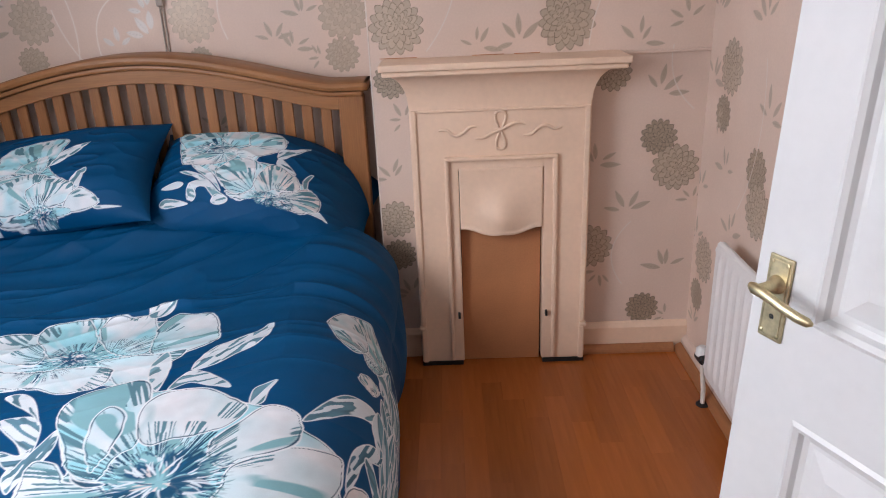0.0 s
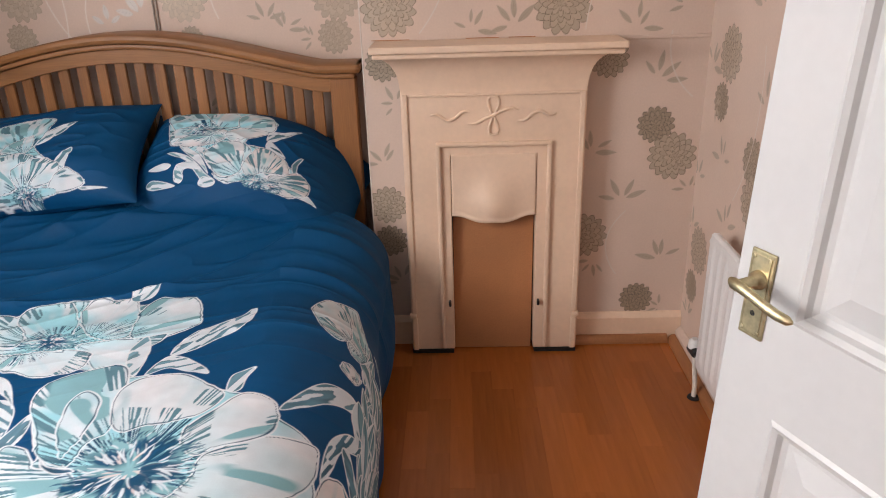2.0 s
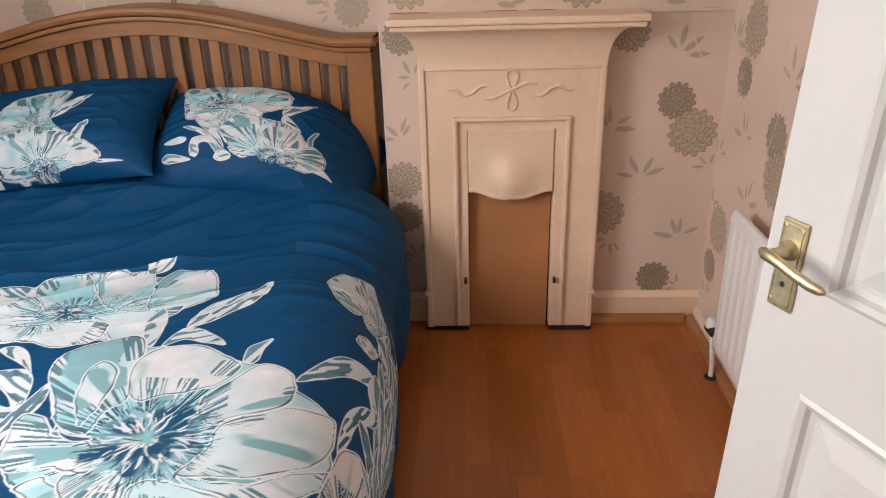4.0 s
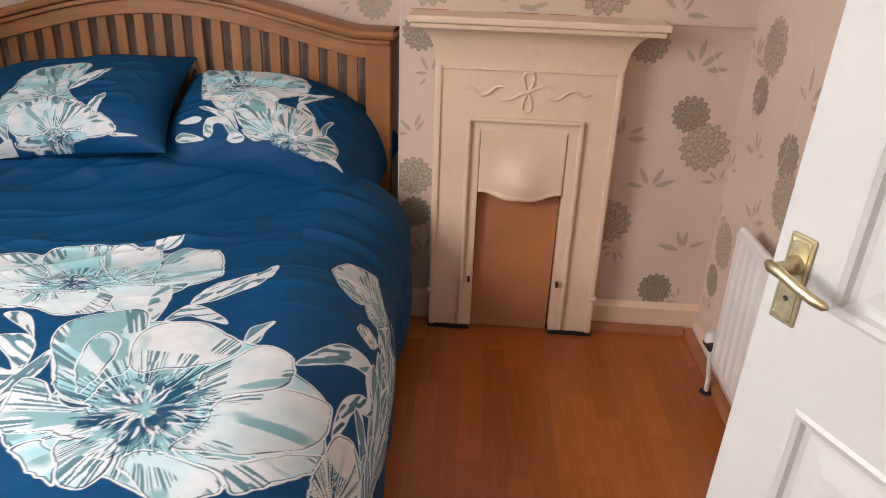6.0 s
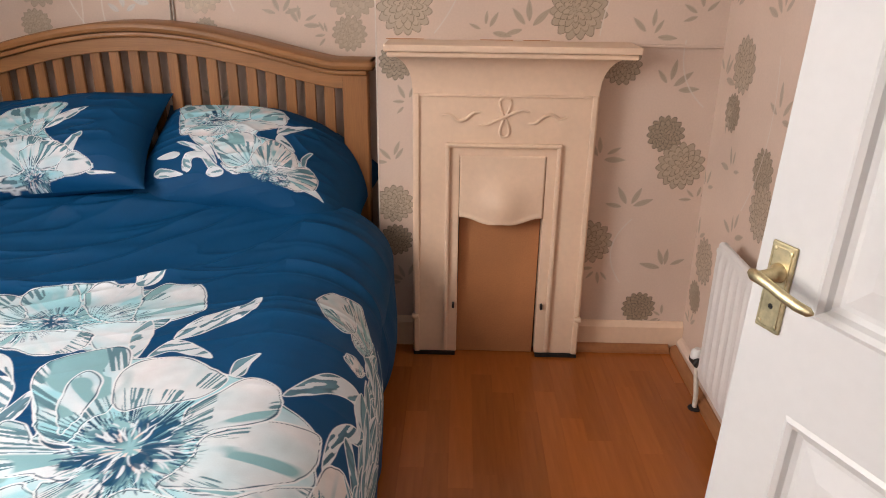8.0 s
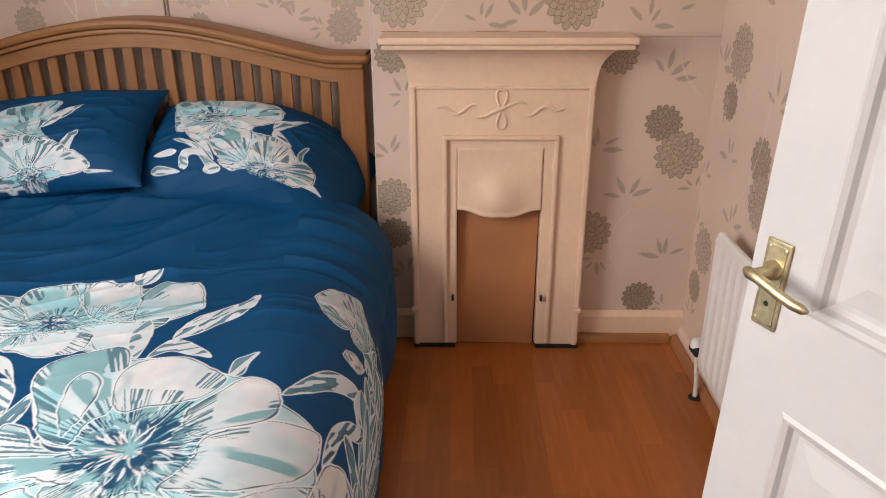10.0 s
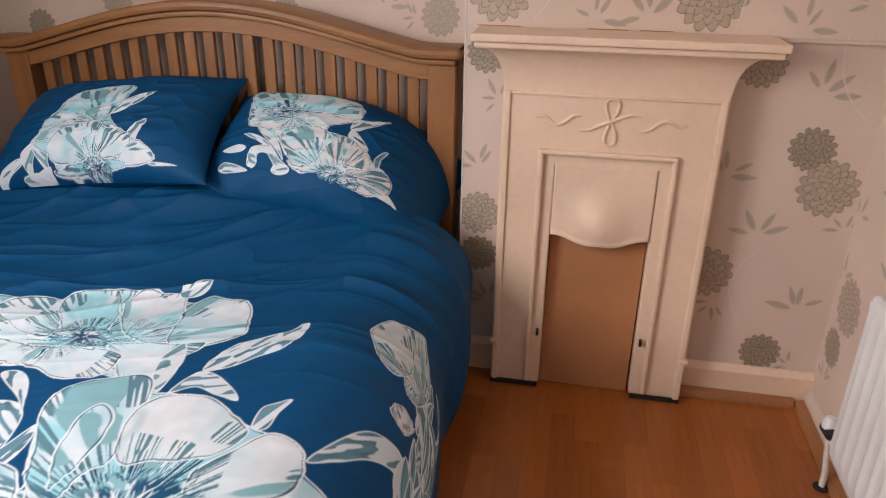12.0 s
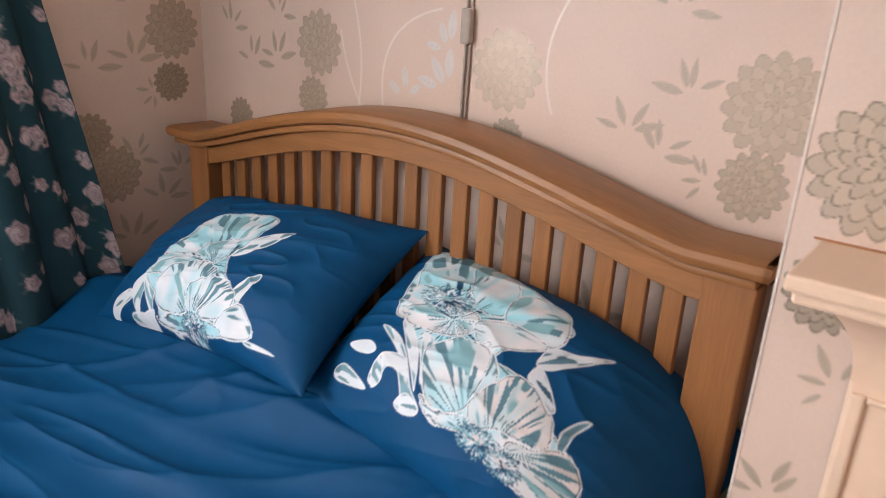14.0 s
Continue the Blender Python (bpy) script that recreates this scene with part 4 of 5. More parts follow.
def duvet_height(X, Y):
    """Puffed, creased top of the duvet."""
    base = TOP + 0.018 * (hash_noise(X * 2.2, Y * 2.2, 2) - 0.5)
    skew = Y - 0.24 * X + 0.10 * hash_noise(X * 2.0, Y * 1.5, 31)
    head = np.clip((Y - 1.55) / 0.45, 0, 1)
    w1 = hash_noise(X * 1.2, skew * 8.0, 21)
    w2 = hash_noise(X * 2.6 + 4, skew * 19 + 0.6 * np.sin(X * 5), 22)
    w3 = hash_noise(X * 1.5 + 9, (Y - 0.7 * X) * 7, 23)
    crease = 0.019 * (1 - np.abs(2 * w1 - 1)) ** 3 * (0.12 + 0.88 * head) + 0.0100 * (1 - np.abs(2 * w2 - 1)) ** 3 * (0.15 + 0.85 * head) + 0.020 * (1 - np.abs(2 * w3 - 1)) ** 4 * (0.2 + 0.8 * head)
    lift = np.clip((-0.40 - X) / 0.55, 0, 1)
    roll = (0.046 + 0.069 * lift * lift * (3 - 2 * lift)) * np.exp(-((Y - 2.29) / 0.16) ** 2) + 0.030 * np.exp(-((X + 0.50) / 0.24) ** 2 - ((Y - 2.22) / 0.12) ** 2) + 0.015 * np.clip((Y - 2.02) / 0.25, 0, 1) * np.clip((X + 0.55) / 0.3, 0, 1)
    return base + crease + roll


def duvet_surface(S, Y):
    """Where a point S across and Y along the cloth lies in the room."""
    edge = -0.050 + 0.050 * np.clip((1.9 - Y) / 0.9, -0.9, 1) + 0.012 * np.sin(Y * 9.0)
    a, b, arc = 0.26, 0.20, 0.36       # shoulder
    x1 = edge - a
    th = np.clip((S - x1) / arc, 0, 1) * math.pi / 2
    drop = np.maximum(S - x1 - arc, 0)
    low = np.clip(drop / 0.3, 0, 1)
    X = np.where(S < x1, S, x1 + a * np.sin(th)) + 0.014 * np.sin(Y * 15 + 1.5 * np.sin(Y * 4)) * low + 0.03 * np.sin(np.pi * np.clip(drop / 0.25, 0, 1)) * np.exp(-((Y - 2.05) / 0.22) ** 2) - 0.022 * low
    Z = duvet_height(np.where(S < x1, S, x1), Y) - b * (1 - np.cos(th)) - drop
    # left side tucks down by the wall, foot end falls over
    tuck = np.clip((-1.64 - S) / 0.14, 0, 1)
    Z = Z - 0.16 * (1 - np.sqrt(np.clip(1 - tuck ** 2, 0, 1)))
    X = np.where(S < -1.64, -1.64 - 0.09 * np.sin(tuck * math.pi / 2), X)
    foot = np.clip((0.56 - Y) / 0.20, 0, 1)
    Z = Z - 0.22 * foot ** 2
    Yp = np.where(Y < 0.56, 0.56 - 0.11 * np.sin(foot * math.pi / 2), Y)
    headr = np.clip((Y - 2.37) / 0.07, 0, 1)
    Z = Z - 0.045 * headr ** 2
    return X, Yp, np.maximum(Z, 0.03)


def duvet():
    ss = steps((-1.78, -1.15, 0.008), (-1.15, -0.98, 0.003), (-0.98, 0.40, 0.0019))
    yy = steps((0.36, 0.88, 0.012), (0.88, 1.98, 0.0019), (1.98, 2.44, 0.005))
    S, Y = np.meshgrid(ss, yy, indexing="ij")
    pr = Print(S, Y, NAVY)
    duvet_print(pr)
    P = np.stack(duvet_surface(S, Y), -1)
    ob = grid_mesh("duvet", P, M_CLOTH, pr.c)
    grid_mesh("lining", P[::12, ::12] - np.array((0.012, 0, 0.012)), M_CLOTH, pr.c[::12, ::12] * 0 + np.array((*NAVY, 0)), ob)
    return tagged(ob, "navy-blue duvet with large white and aqua peony print, creased", "duvet")


duvet()


def pillow_surface(uu, vv, width, depth, thick, seed, droop):
    """Flat place, upper and lower height of a plump pillow at uu across and vv along, both -1 to 1."""
    X, Y = uu * width / 2 * (1 - 0.085 * (1 - vv ** 2) * np.abs(uu) ** 3), vv * depth / 2 * (1 - 0.10 * (1 - uu ** 2) * np.abs(vv) ** 5)
    puff = (np.clip(1 - np.abs(uu) ** 2.6, 0, 1) * np.clip(1 - np.abs(vv) ** 2.4, 0, 1)) ** 0.56
    sag = -droop * np.clip(uu - 0.05, 0, 1) ** 2 * (1.0 + 0.35 * vv)
    wr = 0.007 * (1 - np.abs(2 * hash_noise(uu * 3 + vv * 2.5, vv * 7 - uu * 3, seed) - 1)) ** 2 + 0.012 * (hash_noise(uu * 2.2, vv * 2.2, seed + 4) - 0.5)
    return X, Y, thick * 0.62 * puff + wr * puff + sag, -thick * 0.38 * puff + sag


def pillow(width, depth, thick, m, label, draw, seed, droop=0.0):
    """A plump pillow, local x across, y from its front edge to its back, pinched corners."""
    uu, vv = np.meshgrid(np.linspace(-1, 1, 380), np.linspace(-1, 1, 230), indexing="ij")
    X, Y, Zt, Zb = pillow_surface(uu, vv, width, depth, thick, seed, droop)
    pr = Print(X, Y, NAVY)
    draw(pr)
    top = np.stack((X, Y, Zt), -1)
    bot = np.stack((X, Y, Zb), -1)[:, ::-1][:, ::5]
    # one closed skin: over the top and back underneath
    P = np.concatenate((top, bot[:, 1:], top[:, :1]), 1)
    T = np.concatenate((pr.c, np.zeros((uu.shape[0], bot.shape[1], 4)) + np.array((*NAVY, 0))), 1)
    ob = grid_mesh("pillow", P, M_CLOTH, T)
    ob.matrix_basis = m
    return tagged(ob, label, "pillow", "pillows on the bed")


def blush_spray(pr):
    petal(pr, (-0.084, 0.026), [(-0.218, 0.008), (-0.272, 0.136), (-0.22, 0.197), (-0.092, 0.184), (0.074, 0.132), (0.098, 0.094), (0.042, 0.022), (0.03, -0.009), (0.085, -0.009), (0.161, -0.048), (0.218, -0.072), (0.233, -0.106), (0.221, -0.129), (0.143, -0.139), (0.06, -0.124), (-0.013, -0.14), (-0.072, -0.073), (-0.175, -0.014)], 51, 0.7, 0.2, fine=0.5)
    frond(pr, [(0.089, 0.028), (0.091, 0.067), (0.13, 0.086), (0.17, 0.12), (0.138, 0.07), (0.113, 0.033)], 1, 0.5, fine=0.5)
    frond(pr, [(0.183, -0.065), (0.177, -0.037), (0.186, -0.009), (0.201, 0.004), (0.192, -0.028), (0.193, -0.062)], 2, 0.6, fine=0.5)
    frond(pr, [(0.092, 0), (0.095, 0.028), (0.12, 0.014), (0.151, -0.016), (0.145, -0.025), (0.115, -0.007)], 3, 0.3, fine=0.5)
    frond(pr, [(-0.216, -0.038), (-0.163, -0.044), (-0.109, -0.077), (-0.082, -0.11), (-0.114, -0.086), (-0.156, -0.064)], 4, 0.9, fine=0.5)
    frond(pr, [(-0.176, -0.019), (-0.157, -0.015), (-0.097, -0.059), (-0.059, -0.116), (-0.092, -0.087)], 5, 0.9, fine=0.5)
    frond(pr, [(-0.122, -0.019), (-0.088, -0.026), (-0.064, -0.07), (-0.055, -0.102), (-0.082, -0.07)], 6, 0.9, fine=0.5)
    frond(pr, [(-0.266, -0.091), (-0.22, -0.075), (-0.189, -0.085), (-0.201, -0.098), (-0.24, -0.101)], 7, 0.9, fine=0.5)
    frond(pr, [(-0.166, -0.137), (-0.173, -0.102), (-0.16, -0.081), (-0.113, -0.077), (-0.069, -0.115), (-0.035, -0.137), (-0.065, -0.147), (-0.094, -0.12), (-0.114, -0.102), (-0.141, -0.105), (-0.142, -0.137)], 8, 0.9, fine=0.5)
    frond(pr, [(-0.26, -0.146), (-0.242, -0.131), (-0.185, -0.142), (-0.161, -0.153), (-0.208, -0.16), (-0.245, -0.16)], 9, 0.9, fine=0.5)
    frond(pr, [(-0.173, -0.112), (-0.165, -0.091), (-0.139, -0.124), (-0.151, -0.144)], 10, 0.9, fine=0.5)
    petal(pr, (-0.084, 0.026), [(-0.24, 0.08), (-0.282, 0.141), (-0.292, 0.191), (-0.22, 0.197), (-0.176, 0.188), (-0.104, 0.088), (-0.146, 0.056), (-0.211, 0.058)], 20, 0.7, 0.2, fine=0.5)
    petal(pr, (-0.084, 0.026), [(-0.164, 0.172), (-0.145, 0.193), (-0.092, 0.184), (-0.039, 0.153), (-0.01, 0.079), (-0.059, 0.065), (-0.104, 0.095)], 21, 0.9, 0.1, fine=0.5)
    petal(pr, (-0.084, 0.026), [(-0.022, 0.128), (0.015, 0.149), (0.074, 0.14), (0.102, 0.094), (0.074, 0.053), (0.024, 0.049), (-0.01, 0.075)], 22, 0.6, 0.4, fine=0.5)
    petal(pr, (-0.084, 0.026), [(-0.224, 0.007), (-0.235, 0.053), (-0.209, 0.077), (-0.139, 0.067), (-0.119, 0.042), (-0.157, 0.014), (-0.188, -0.012)], 26, 0.6, 0.2, fine=0.5)
    petal(pr, (-0.084, 0.026), [(-0.207, 0.009), (-0.14, 0.046), (-0.065, 0.058), (-0.034, 0.035), (-0.057, -0.001), (-0.145, -0.014), (-0.182, -0.009)], 23, 0.3, 0.5, fine=0.5)
    petal(pr, (-0.084, 0.026), [(-0.043, 0.039), (0.01, 0.07), (0.085, 0.065), (0.042, 0.022), (-0.012, 0.008)], 24, 0.4, 0.5, fine=0.5)
    heart(pr, -0.134, 0.06, 0.061, 4, 0.45)
    petal(pr, (0.06, -0.125), [(0.023, 0.008), (0.055, -0.027), (0.054, -0.06), (0.032, -0.071), (0, -0.018), (-0, 0.018)], 30, 0.6, 0.2, fine=0.5)
    petal(pr, (0.06, -0.125), [(-0.087, -0.032), (-0.055, -0.004), (-0.005, 0.01), (0.029, -0.009), (0.04, -0.06), (0.037, -0.101), (-0.006, -0.125), (-0.045, -0.107), (-0.079, -0.07)], 25, 0.5, 0.35, fine=0.5)
    petal(pr, (0.06, -0.125), [(-0.044, -0.117), (-0.008, -0.123), (0.05, -0.106), (0.066, -0.123), (0.022, -0.139), (-0.02, -0.138)], 31, 0.6, 0.1, fine=0.5)
    petal(pr, (0.103, -0.13), [(0.04, -0.088), (0.054, -0.042), (0.084, -0.005), (0.124, -0.014), (0.164, -0.04), (0.171, -0.077), (0.129, -0.092), (0.098, -0.098), (0.064, -0.116)], 27, 0.35, 0.8, fine=0.5)
    petal(pr, (0.12, -0.12), [(0.12, -0.102), (0.162, -0.084), (0.19, -0.063), (0.223, -0.068), (0.237, -0.105), (0.223, -0.132), (0.18, -0.149), (0.143, -0.143)], 28, 0.25, 0.8, fine=0.5)
    heart(pr, 0.087, -0.128, 0.040, 6, 0.50)
    heart(pr, 0.134, -0.134, 0.028, 7, 0.60)
    frond(pr, [(0.197, -0.138), (0.222, -0.131), (0.237, -0.123), (0.261, -0.143), (0.243, -0.141), (0.216, -0.139)], 11, 0.7, fine=0.5)
    frond(pr, [(-0.087, -0.146), (-0.074, -0.125), (-0.037, -0.135), (-0.039, -0.147), (-0.067, -0.154)], 12, 0.9, fine=0.5)


def white_spray(pr):
    frond(pr, [(0.07, -0.035), (0.091, 0.013), (0.139, 0.045), (0.174, 0.06), (0.153, 0.026), (0.114, -0.014)], 1, 0.6, fine=0.5)
    frond(pr, [(0.149, -0.129), (0.146, -0.095), (0.168, -0.072), (0.189, -0.059), (0.182, -0.096), (0.17, -0.132)], 2, 0.6, fine=0.5)
    frond(pr, [(-0.288, -0.206), (-0.267, -0.174), (-0.217, -0.156), (-0.183, -0.162), (-0.232, -0.185), (-0.269, -0.205)], 3, 0.9, fine=0.5)
    frond(pr, [(-0.181, -0.185), (-0.2, -0.145), (-0.167, -0.118), (-0.137, -0.108), (-0.156, -0.16), (-0.164, -0.189)], 4, 0.9, fine=0.5)
    frond(pr, [(-0.194, -0.191), (-0.141, -0.186), (-0.101, -0.194), (-0.192, -0.199)], 5, 0.9, fine=0.5)
    frond(pr, [(-0.16, -0.128), (-0.105, -0.108), (-0.107, -0.167), (-0.1, -0.193), (-0.129, -0.172)], 6, 0.9, fine=0.5)
    frond(pr, [(-0.146, -0.188), (-0.102, -0.177), (-0.107, -0.194)], 7, 0.9, fine=0.5)
    petal(pr, (0.039, -0.067), [(-0.149, -0.103), (-0.096, 0.039), (0.08, 0.085), (0.067, -0.036), (0.152, -0.119), (0.214, -0.151), (0.219, -0.171), (-0.045, -0.192), (-0.092, -0.16), (-0.156, -0.125)], 50, 0.8, 0.05, fine=0.5)
    petal(pr, (0.039, -0.067), [(-0.145, -0.068), (-0.107, 0.001), (-0.102, 0.044), (-0.032, 0.082), (0.086, 0.093), (0.099, 0.037), (0.07, -0.035), (0.044, -0.05), (-0.036, -0.051)], 20, 0.95, 0.1, fine=0.5)
    petal(pr, (0.039, -0.067), [(-0.036, -0.051), (-0.01, -0.011), (0.052, 0.009), (0.059, -0.045), (0.027, -0.074)], 21, 0.7, 0.1, fine=0.5)
    petal(pr, (0.039, -0.067), [(-0.167, -0.118), (-0.126, -0.084), (-0.029, -0.059), (0.022, -0.07), (0.005, -0.098), (-0.094, -0.113)], 26, 0.6, 0.1, fine=0.5)
    petal(pr, (0.046, -0.184), [(-0.099, -0.113), (-0.067, -0.09), (0.015, -0.063), (0.075, -0.082), (0.062, -0.127), (0.036, -0.163), (-0.052, -0.177), (-0.102, -0.16)], 22, 0.5, 0.15, fine=0.5)
    petal(pr, (0.046, -0.184), [(0.012, -0.119), (0.062, -0.095), (0.113, -0.091), (0.159, -0.118), (0.148, -0.154), (0.092, -0.168), (0.027, -0.17)], 23, 0.45, 0.2, fine=0.5)
    petal(pr, (0.046, -0.184), [(0.124, -0.165), (0.156, -0.135), (0.183, -0.125), (0.217, -0.15), (0.224, -0.171), (0.181, -0.183), (0.122, -0.182)], 24, 0.25, 0.2, fine=0.5)
    petal(pr, (0.046, -0.184), [(-0.088, -0.185), (0.032, -0.169), (0.129, -0.172), (0.126, -0.186), (-0.045, -0.192)], 25, 0.7, 0, fine=0.5)
    heart(pr, 0.049, -0.181, 0.040, 8, 0.40)
    frond(pr, [(0.211, -0.176), (0.263, -0.176), (0.29, -0.179), (0.223, -0.182)], 9, 0.8, fine=0.5)


pillow(0.74, 0.46, 0.20, pose(-0.515, 2.408, 0.650, 32, 3, -5), "navy pillow with blush and white flower spray", blush_spray, 3, 0.19)
pillow(0.74, 0.43, 0.19, pose(-1.165, 2.368, 0.694, 31, -6.5, 0), "navy pillow with white flower spray at one end", white_spray, 8)


# ---- door, standing open into the room ----
def door():
    d = root("door_1", (0, 0, 0), "white-painted panelled door, standing open", "door", kind="structure",
             m=Matrix.Translation((0.5434, 1.0538, 1.0)) @ Matrix.Rotation(radians(1.9), 4, "Y") @ Matrix.Rotation(radians(-65.3), 4, "Z") @ Matrix.Translation((0, 0, -0.985)))
    W, H, T = 0.80, 2.01, 0.036
    st = 0.095
    cols = ((st, 0.352), (0.448, W - st))
    rows = ((0.18, 0.701), (0.841, 1.50), (1.60, 1.90))
    for x0, x1 in ((0, st), (W - st, W)):
        part("stile", box(x0, x1, 0, T, 0, H), M_WHITE, d, local=True)
    for z0, z1 in ((0, rows[0][0]), (rows[0][1], rows[1][0]), (rows[1][1], rows[2][0]), (rows[2][1], H)):
        part("rail", box(st, W - st, 0, T, z0, z1), M_WHITE, d, local=True)
    for z0, z1 in rows:
        part("muntin", box(cols[0][1], cols[1][0], 0, T, z0, z1), M_WHITE, d, local=True)
        for x0, x1 in cols:
            p = part("panel", box(x0, x1, 0.012, T - 0.012, z0, z1), M_WHITE, d, local=True)
            # raised field with sloping sides, and an ogee bead round it
            own = bmesh.new()
            ring = lambda i, y: [own.verts.new(c) for c in ((x0 + i, y, z0 + i), (x1 - i, y, z0 + i), (x1 - i, y, z1 - i), (x0 + i, y, z1 - i))]
            loops = [ring(0.0, 0.0), ring(0.006, -0.003), ring(0.013, 0.001), ring(0.017, 0.008), ring(0.024, 0.0115), ring(0.030, 0.0115), ring(0.062, 0.0035)]
            for l0, l1 in zip(loops, loops[1:]):
                for k in range(4):
                    own.faces.new((l0[k], l0[(k + 1) % 4], l1[(k + 1) % 4], l1[k]))
            own.faces.new(loops[-1])
            part("raised_field", own, M_WHITE, p, local=True)
    # brass lever furniture
    px, pz = 0.0388, 0.857
    h = part("lever_plate", box(px - 0.0190, px + 0.0190, -0.0045, 0.0, pz - 0.060, pz + 0.060, 0.0018), M_BRASS, d, "aged brass lock plate", local=True)
    part("rose", tube([(px, -0.003, pz + 0.021), (px, -0.010, pz + 0.021), (px, -0.013, pz + 0.021), (px, -0.016, pz + 0.021), (px, -0.040, pz + 0.021)], [0.0135, 0.0125, 0.0095, 0.0072, 0.0066], 20), M_BRASS, h, smooth=True, local=True)
    pts = [(px - 0.012, -0.040, pz + 0.022), (px - 0.004, -0.043, pz + 0.022), (px + 0.010, -0.045, pz + 0.022), (px + 0.026, -0.045, pz + 0.019), (px + 0.046, -0.044, pz + 0.014), (px + 0.066, -0.042, pz + 0.010), (px + 0.080, -0.040, pz + 0.009), (px + 0.086, -0.039, pz + 0.009)]
    part("lever", tube(pts, [0.005, 0.0080, 0.0076, 0.0066, 0.0068, 0.0070, 0.0062, 0.0022], 16, flat=0.8), M_BRASS, h, smooth=True, local=True)
    part("keyhole", tube([(px, -0.0040, pz - 0.026), (px, -0.0054, pz - 0.026)], 0.0040, 14), M_BLACK, h, smooth=True, local=True)
    part("keyhole_slot", box(px - 0.0018, px + 0.0018, -0.0052, -0.004, pz - 0.040, pz - 0.027, 0.0005), M_BLACK, h, local=True)
    part("plate_bevel", box(px - 0.0145, px + 0.0145, -0.0054, -0.0042, pz - 0.0545, pz + 0.0545, 0.0011), M_BRASS, h, local=True)
    for sx in (-1, 1):
        for sz in (-1, 1):
            x, z = px + sx * 0.0125, pz + sz * 0.0505
            part("screw", tube([(x, -0.004, z), (x, -0.0062, z), (x, -0.0066, z)], [0.0032, 0.0032, 0.002], 10), M_BRASS, h, smooth=True, local=True)
    part("latch_plate", box(-0.0012, 0.0005, 0.008, 0.028, pz - 0.05, pz + 0.06), M_BRASS, d, local=True)
    for z in (0.22, 1.02, 1.80):
        part("hinge", tube([(W + 0.004, T + 0.004, z - 0.045), (W + 0.004, T + 0.004, z + 0.045)], 0.006, 10), M_STEEL, d, local=True)
    return d


door()


# ---- radiator on the side wall ----
def radiator():
    y0, y1, z0, z1, xf = 1.02, 2.030, 0.115, 0.553, 0.862
    r = root("radiator", (0.90, 1.5, z0), "white enamelled single-panel radiator with vertical flutes", "radiator")
    n = int((y1 - y0) / 0.048)
    xs, y = [], y0
    prof = []
    step = (y1 - y0) / (n * 8)
    for k in range(n * 8 + 1):
        yy = y0 + k * step
        ph = (k % 8) / 8
        prof.append((xf - 0.005 * max(0, math.sin(ph * math.tau)) ** 0.6 * (2 < k < n * 8 - 2), yy))
    own = bmesh.new()
    zz = [(z0, 0.010), (z0 + 0.006, 0.003), (z0 + 0.03, 0.0), (z0 + 0.05, -1), (z1 - 0.05, -1), (z1 - 0.03, 0.0), (z1 - 0.006, 0.003), (z1, 0.010)]
    g = [[own.verts.new((x if o < 0 else xf + o, yv, z)) for x, yv in prof] for z, o in zz]
    for a, bb in zip(g, g[1:]):
        for k in range(len(prof) - 1):
            own.faces.new((a[k], a[k + 1], bb[k + 1], bb[k]))
    part("fluted_panel", own, M_RAD, r, smooth=True)
    part("back_panel", box(xf + 0.010, xf + 0.022, y0 + 0.001, y1 - 0.001, z0, z1, 0.003), M_RAD, r)
    for z in (z0 + 0.03, z1 - 0.03):
        part("header", tube([(xf + 0.015, y0 + 0.01, z), (xf + 0.015, y1 + 0.012, z)], 0.013, 12), M_RAD, r, smooth=True)
    for yb in (y0 + 0.12, y1 - 0.12):
        part("bracket", box(xf + 0.022, RIGHT - 0.003, yb - 0.015, yb + 0.015, z1 - 0.16, z1 - 0.06, 0.002), M_RAD, r)
    v = part("valve", tube([(0.879, 2.040, 0.142), (0.879, 2.070, 0.142), (0.879, 2.074, 0.142), (0.879, 2.112, 0.142), (0.879, 2.116, 0.142)], [0.010, 0.010, 0.016, 0.019, 0.012], 16), M_BLACK, r, "black lockshield valve", smooth=True)
    part("valve_cap", tube([(0.879, 2.098, 0.150), (0.879, 2.098, 0.172), (0.879, 2.098, 0.180)], [0.020, 0.018, 0.010], 16), M_RAD, v, "white plastic cap", smooth=True)
    part("tail_pipe", tube([(0.879, 2.085, 0.138), (0.879, 2.080, 0.10), (0.878, 2.055, 0.05), (0.878, 2.05, 0.0)], 0.0075, 12), M_COPPER, r, "painted pipe tail", smooth=True)
    part("pipe_collar", tube([(0.878, 2.05, 0.0), (0.878, 2.05, 0.004), (0.878, 2.05, 0.006)], [0.020, 0.019, 0.012], 16), M_NEAR_BLACK, r, "dark pipe collar at the floor")
    return r


radiator()


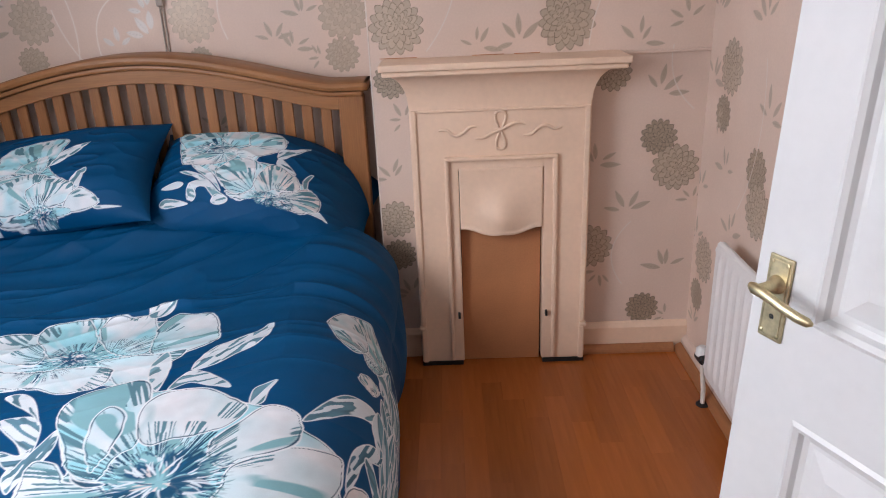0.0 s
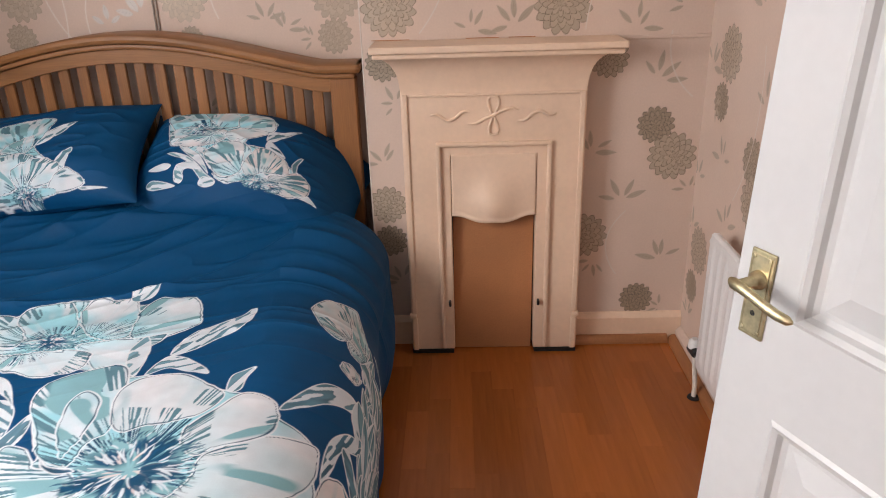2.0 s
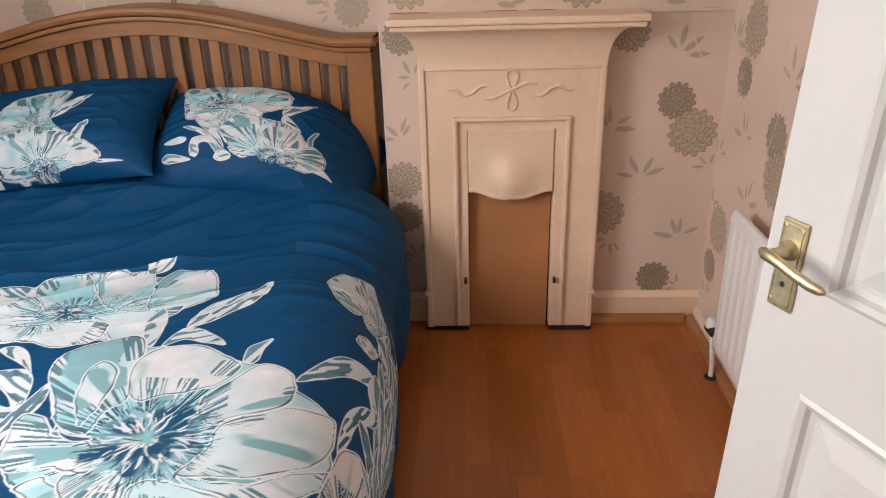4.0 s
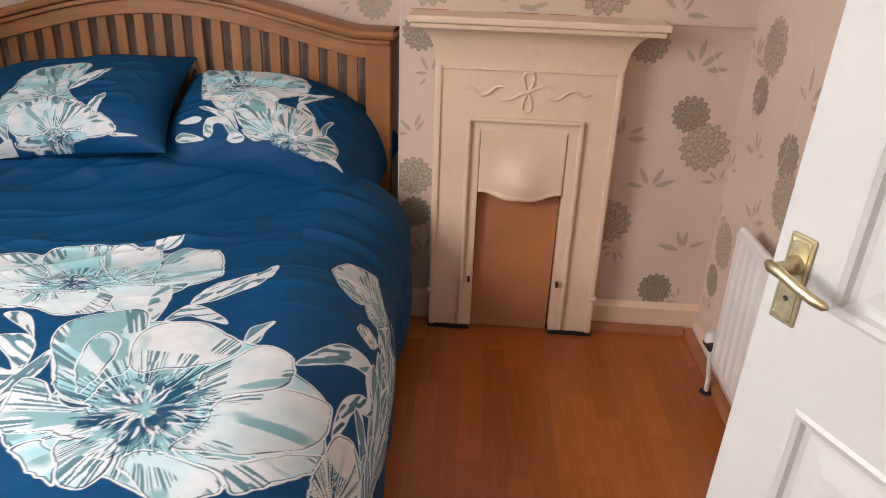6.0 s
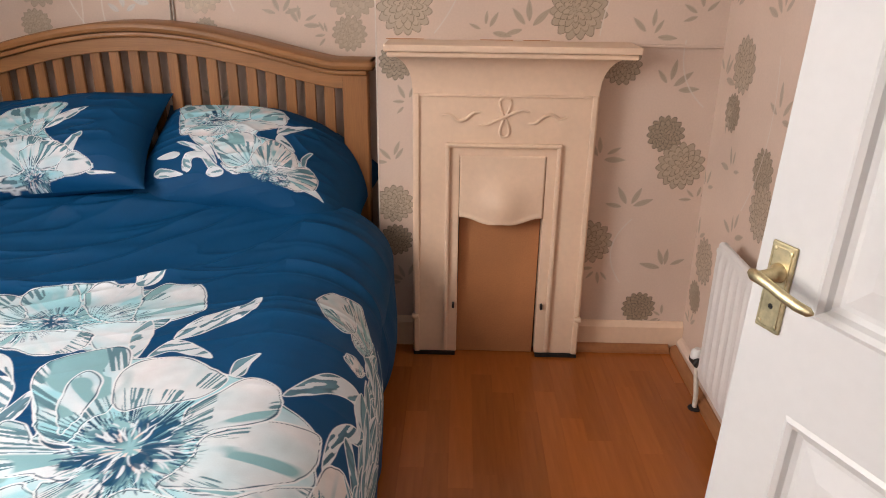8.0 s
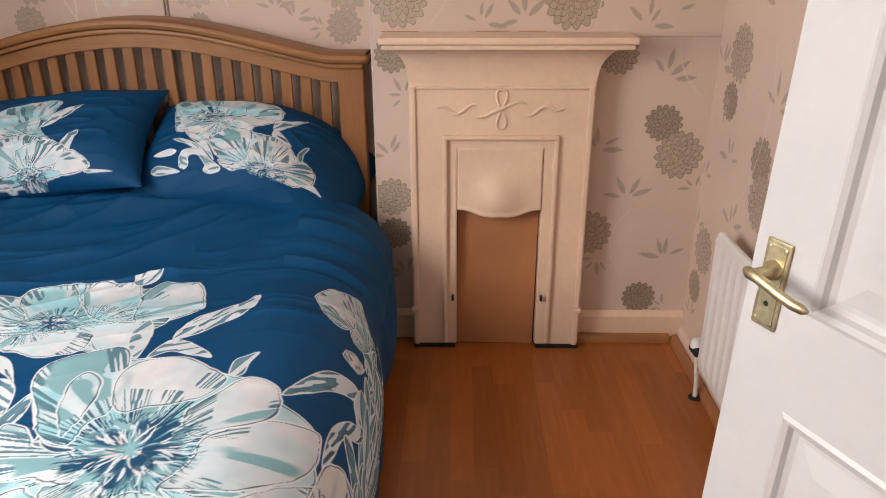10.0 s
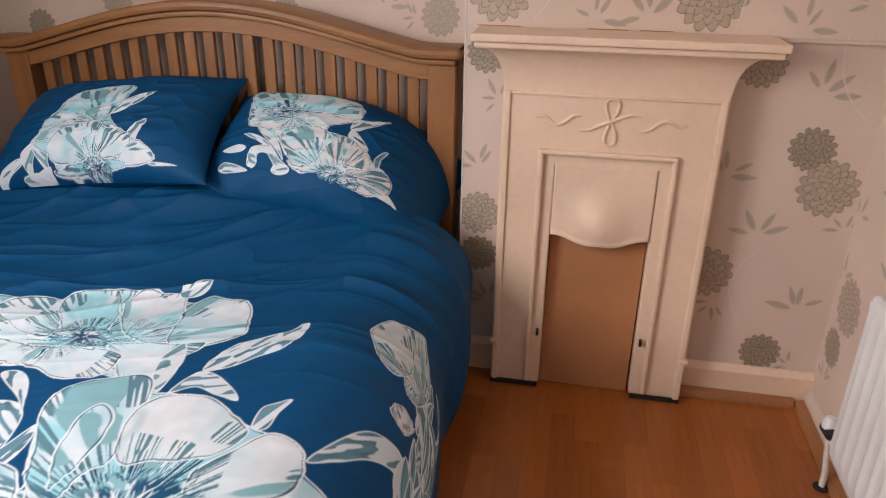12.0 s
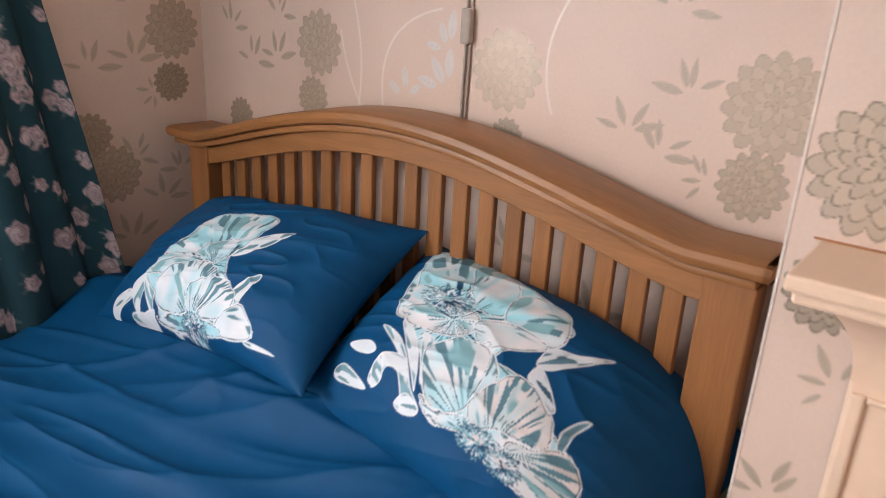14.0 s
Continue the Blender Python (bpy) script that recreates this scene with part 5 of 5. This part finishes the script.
# ---- window and curtain ----
def window():
    w = root("window_1", (LEFT, 0.47, WIN["z0"]), "white-framed window", "window", kind="structure")
    y0, y1, z0, z1 = WIN["y0"], WIN["y1"], WIN["z0"], WIN["z1"]
    x0, x1 = LEFT - 0.115, LEFT - 0.06
    for a in ((y0, y1, z0, z0 + 0.06), (y0, y1, z1 - 0.06, z1), (y0, y0 + 0.06, z0 + 0.0601, z1 - 0.0601), (y1 - 0.06, y1, z0 + 0.0601, z1 - 0.0601), ((y0 + y1) / 2 - 0.03, (y0 + y1) / 2 + 0.03, z0 + 0.0601, z1 - 0.0601)):
        part("window_frame", box(x0, x1, *a, 0.004), M_WHITE, w)
    part("window_sill", box(LEFT - 0.06, LEFT + 0.05, y0 - 0.03, y1 + 0.03, z0 - 0.03, z0 - 0.001, 0.006), M_WHITE, w)
    glass = bpy.data.materials.new("glass")
    glass.use_nodes = True
    gb = glass.node_tree.nodes["Principled BSDF"]
    gb.inputs["Transmission Weight"].default_value, gb.inputs["Roughness"].default_value = 1.0, 0.0
    for a, b in ((y0 + 0.06, (y0 + y1) / 2 - 0.03), ((y0 + y1) / 2 + 0.03, y1 - 0.06)):
        p = part("pane", box(x0 + 0.022, x0 + 0.028, a, b, z0 + 0.06, z1 - 0.06), glass, w)
        p.visible_shadow = False


window()
ROSE, ROSE_D, SAGE = np.array((0.47, 0.37, 0.37)), np.array((0.22, 0.15, 0.16)), np.array((0.10, 0.16, 0.16))


def rose(pr, u, v, r, seed):
    ii = pr.near(u, v, r * 1.2)
    if ii is None:
        return
    x, y = pr.local(ii, u, v, seed)
    rad, th = np.hypot(x, y), np.arctan2(y, x)
    edge = r * (0.85 + 0.15 * np.sin(th * 5 + seed) * 0.6 + 0.12 * (hash_noise(th * 3 + 9, rad * 0, seed) - 0.5))
    swirl = hash_noise(th * 1.6 + rad / r * 6 + 20, rad / r * 4, seed)
    pr.put(ii, (edge - rad) / 0.004, ROSE[None, :] * (0.65 + 0.7 * swirl)[:, None])
    pr.put(ii, np.clip((np.sin(th * 1.0 + rad / r * 11 + seed) - 0.6) * 3, 0, 1) * (rad < edge * 0.9) * 0.7, ROSE_D)


def curtain():
    c = root("curtain", (LEFT + 0.09, 2.17, 0.36), "dark teal curtain with dusty pink rose print", "curtain")
    uu = steps((0, 0.62, 0.0042))
    zz = steps((0.30, 1.45, 0.0042), (1.45, 2.24, 0.02))
    U, Z = np.meshgrid(uu, zz, indexing="ij")
    pr = Print(U, Z, (0.020, 0.060, 0.075))
    rng = random.Random(4)
    for k in range(125):
        u, z, r = rng.uniform(0, 0.62), rng.uniform(0.3, 1.5), rng.uniform(0.017, 0.036)
        sprig(pr, u, z, rng.uniform(0, 6.28), r * 1.6, k, SAGE * rng.uniform(0.5, 1.1), 3)
        rose(pr, u, z, r, k + 1)
    pr.c[..., 3] = 0
    t = U / 0.62
    y = 2.335 - 0.36 * t - 0.125 * np.clip((Z - 0.55) / 0.7, -0.2, 2.2) * (1 - 0.6 * t) + 0.008 * np.sin(t * 24 + Z * 1.2)
    x = LEFT + 0.078 + 0.013 * np.sin(t * 20 + 1.2 + 0.8 * Z) + 0.012 * np.sin(t * 9 + Z * 3)
    ob = grid_mesh("cloth", np.stack((x, y, Z), -1), M_CURT, pr.c, c)
    mod = ob.modifiers.new("thick", "SOLIDIFY")
    mod.thickness = 0.002
    rod = root("curtain_rail", (LEFT, 1.25, 2.25), "plain white curtain rail over the window", "curtain rail")
    part("rail", tube([(LEFT + 0.08, -0.5, 2.26), (LEFT + 0.08, 2.45, 2.26)], 0.012, 12), M_WHITE, rod, smooth=True)
    for yb in (-0.4, 1.0, 2.4):
        part("bracket", box(LEFT + 0.003, LEFT + 0.085, yb - 0.008, yb + 0.008, 2.272, 2.284, 0.002), M_WHITE, rod)


curtain()


# ---- small things on the alcove wall ----
def cable():
    c = root("wall_cable", (-0.825, ALCOVE, 1.0), "thin grey cable with an inline switch down the wall", "cable")
    for dx, lo in ((0.0, 0.60), (-0.011, 0.60)):
        part("cord", tube([(-0.820 + dx, ALCOVE - 0.006, 2.3), (-0.822 + dx, ALCOVE - 0.007, 1.6), (-0.821 + dx, ALCOVE - 0.006, 1.2), (-0.824 + dx, ALCOVE - 0.007, 1.0), (-0.824 + dx, ALCOVE - 0.006, lo)], 0.003, 8), M_CORD, c, smooth=True)
    part("inline_switch", box(-0.838, -0.814, ALCOVE - 0.022, ALCOVE - 0.004, 1.215, 1.285, 0.005), M_CORD, c, "small grey inline switch")


cable()


# ---- laminate strips ----
def strips():
    rng = random.Random(7)
    shapes = {}
    wide = 0.066
    x, col = EDGE - 0.28, 0
    while x < RIGHT - 0.01:
        w = min(wide, RIGHT - 0.005 - x)
        y = 0.1 - rng.uniform(0, 0.35)
        while y < BREAST - 0.01:
            length = rng.choice((0.26, 0.34, 0.42, 0.50))
            l = min(length, BREAST - 0.005 - y)
            key = (round(w, 4), round(l, 3))
            if key not in shapes:
                me = bpy.data.meshes.new("plank")
                bm = box(0, key[0], 0, key[1], -0.0075, 0.0, 0.0002, 1)
                bm.to_mesh(me)
                bm.free()
                me.materials.append(M_FLOOR)
                shapes[key] = me
            ob = new("plank", shapes[key])
            ob.parent = floor
            ob.location = (x, y, 0)
            y += l
        x += wide
        col += 1


strips()
